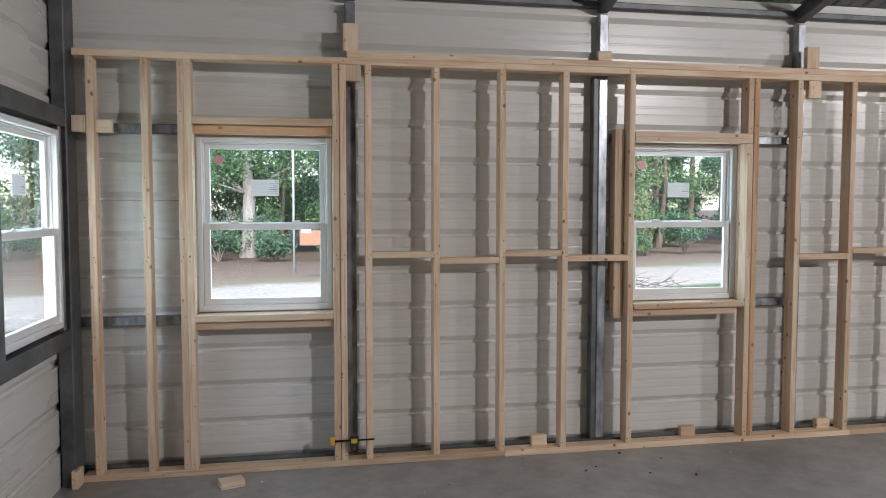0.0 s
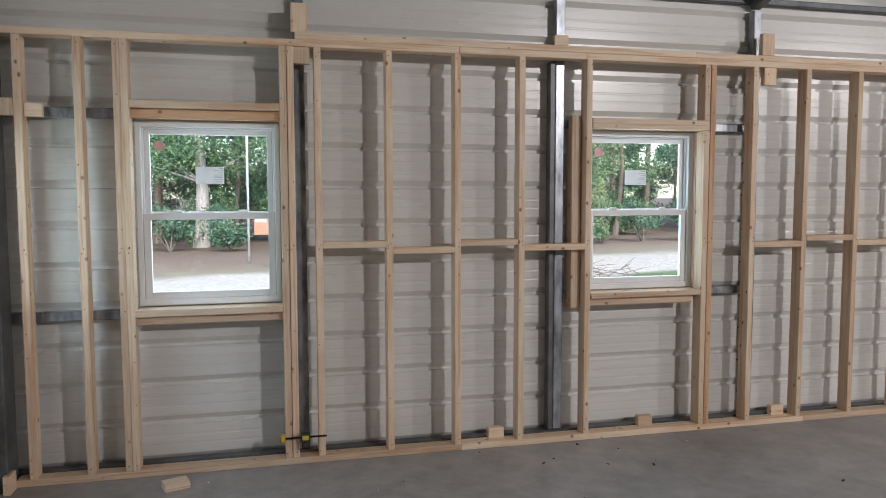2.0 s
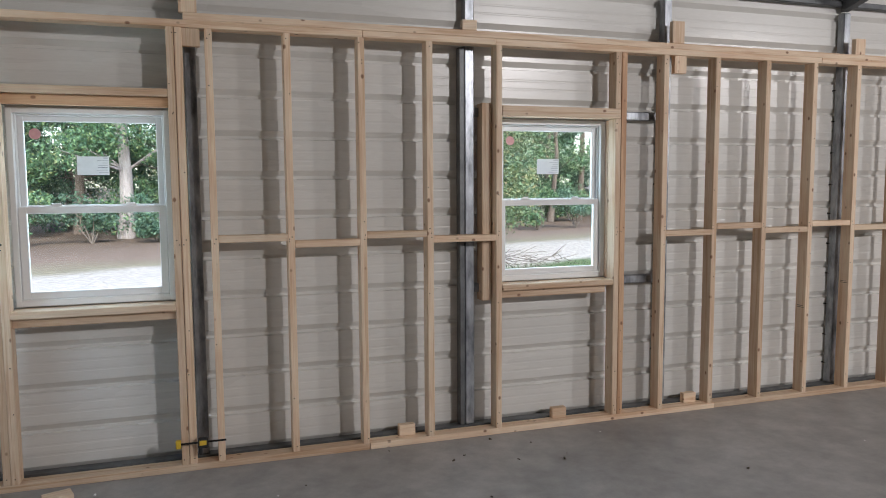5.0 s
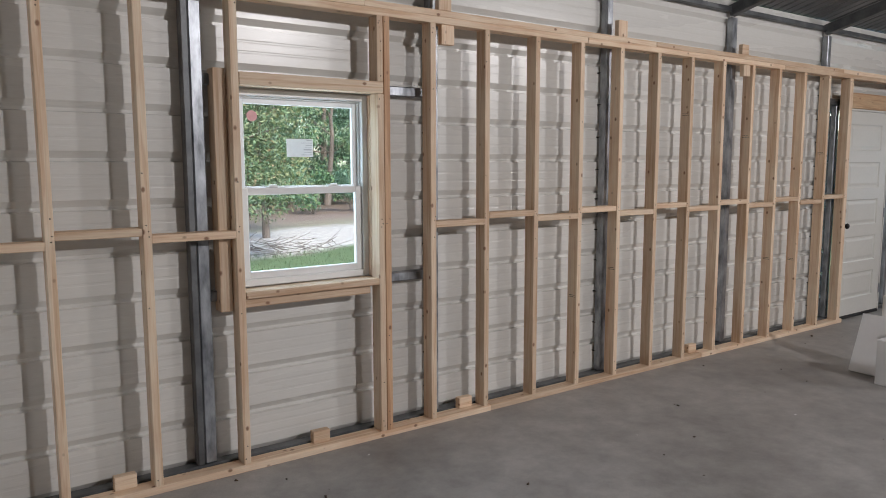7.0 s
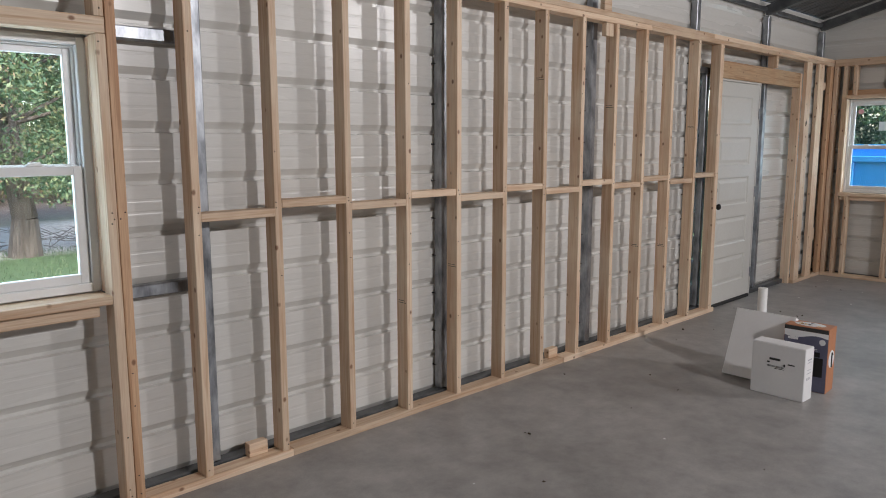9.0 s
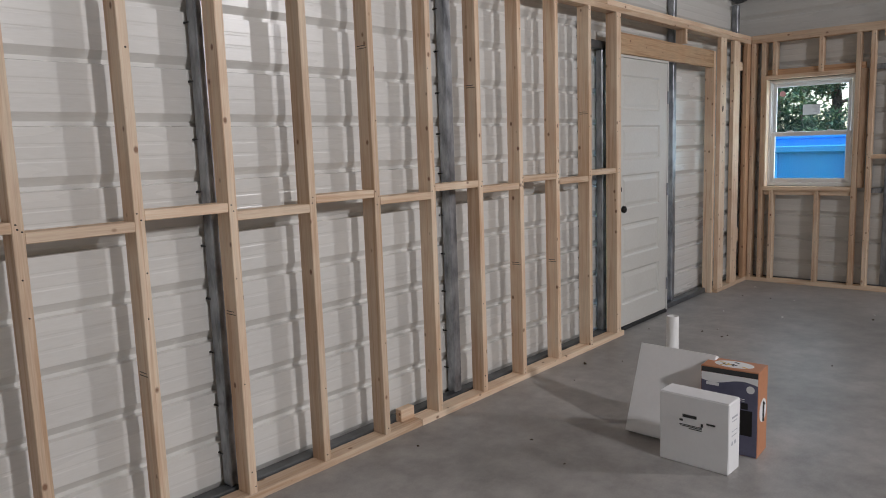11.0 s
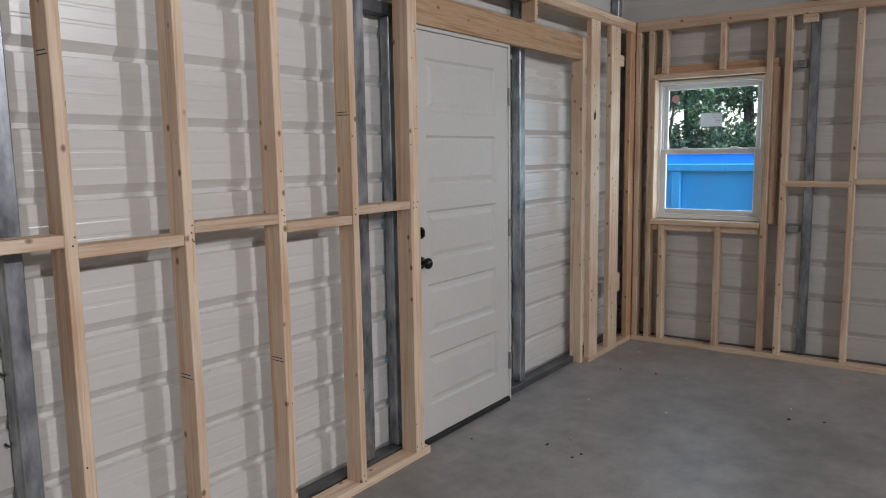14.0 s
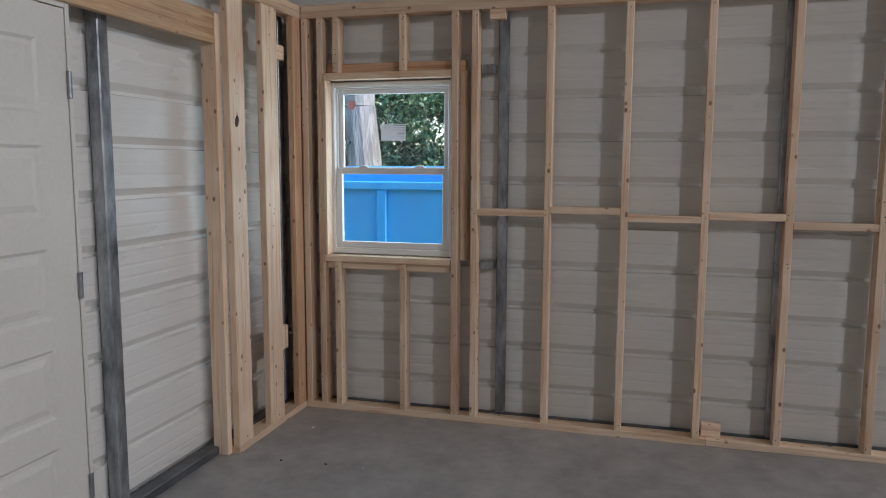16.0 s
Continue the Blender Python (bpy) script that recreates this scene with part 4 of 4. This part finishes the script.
# blue waste container beyond the end wall
def dumpster():
    d = empty("dumpster", 15.2, 0.52, GROUND, "bright blue steel waste container with ribbed sides", "dumpster")
    part("side_panel", box_bm(0, 0.05, -2.6, 2.6, 0.15, 1.41, bevel=0.008), BLUE, d)
    part("far_panel", box_bm(1.9, 1.95, -2.6, 2.6, 0.15, 1.58, bevel=0.008), BLUE, d)
    for y in (-2.6, 2.55):
        part("end_panel", box_bm(0.05, 1.9, y, y + 0.05, 0.15, 1.41, bevel=0.008), BLUE, d)
    part("top_rail", box_bm(-0.07, 0.06, -2.65, 2.65, 1.32, 1.42, bevel=0.012), BLUE, d)
    part("far_rail", box_bm(1.86, 1.98, -2.65, 2.65, 1.52, 1.60, bevel=0.012), BLUE, d)
    part("bottom_rail", box_bm(-0.06, 0.06, -2.6, 2.6, 0.12, 0.24, bevel=0.01), BLUE, d)
    for y in (-2.5, -1.5, -0.5, 0.55, 1.6, 2.5):
        part("rib", box_bm(-0.06, -0.001, y - 0.06, y + 0.06, 0.24, 1.32, bevel=0.01), BLUE, d)
    part("floor_panel", box_bm(0, 1.95, -2.6, 2.6, 0.10, 0.15), BLUE, d)
    for y in (-2.2, 2.2):
        for x in (0.2, 1.75):
            part("roller", add_tube(bmesh.new(), (x, y - 0.1, 0.05), (x, y + 0.1, 0.05), 0.055, seg=16), BLACK_METAL, d)
    part("tag_plate", box_bm(-0.066, -0.061, 0.51, 0.57, 0.42, 0.62), PAPER, d)


dumpster()
tree(18.4, 2.49, 11, 2.2, 0.34, LEAF_DARK, PALE_BARK, 21, 0.55, label="tall pale-barked tree behind the container", group="")
i = 0
for row, xx in enumerate((21, 24)):
    y = -13
    while y < 14:
        tree(xx + rng.uniform(-0.7, 0.7), y + rng.uniform(-0.6, 0.6), rng.uniform(6, 9) + row, rng.uniform(1.7, 2.3), rng.uniform(0.08, 0.16), (LEAF_DARK, LEAF)[i % 3 == 1], BARK, 500 + i, 0.06, 20, 560, 0.055)
        y += rng.uniform(2.4, 3.2)
        i += 1
for k in range(13):
    tree(19.6 + rng.uniform(-0.3, 0.6), -4 + k * 1.15, rng.uniform(3.2, 4.6), 1.2, 0.05, (LEAF_DARK, LEAF)[k % 2], BARK, 800 + k, 0.08, 16, 520, 0.045, label="young green sapling thicket behind the container", group="saplings behind the container")
# west side
for k in range(6):
    tree(-6.0 - k * 0.9, 2.0 + k * 2.4, rng.uniform(3.5, 5), 1.5, 0.07, (LEAF, LEAF_DARK)[k % 2], BARK, 850 + k, 0.06, 18, 480, 0.05, label="leafy young tree west of the building", group="young trees west of the building")
for k in range(5):
    tree(-9.5 - rng.uniform(0, 2), -8 + k * 3.6, rng.uniform(5, 7), 2.0, 0.12, LEAF, BARK, 700 + k, 0.06, 18, 420, 0.07)
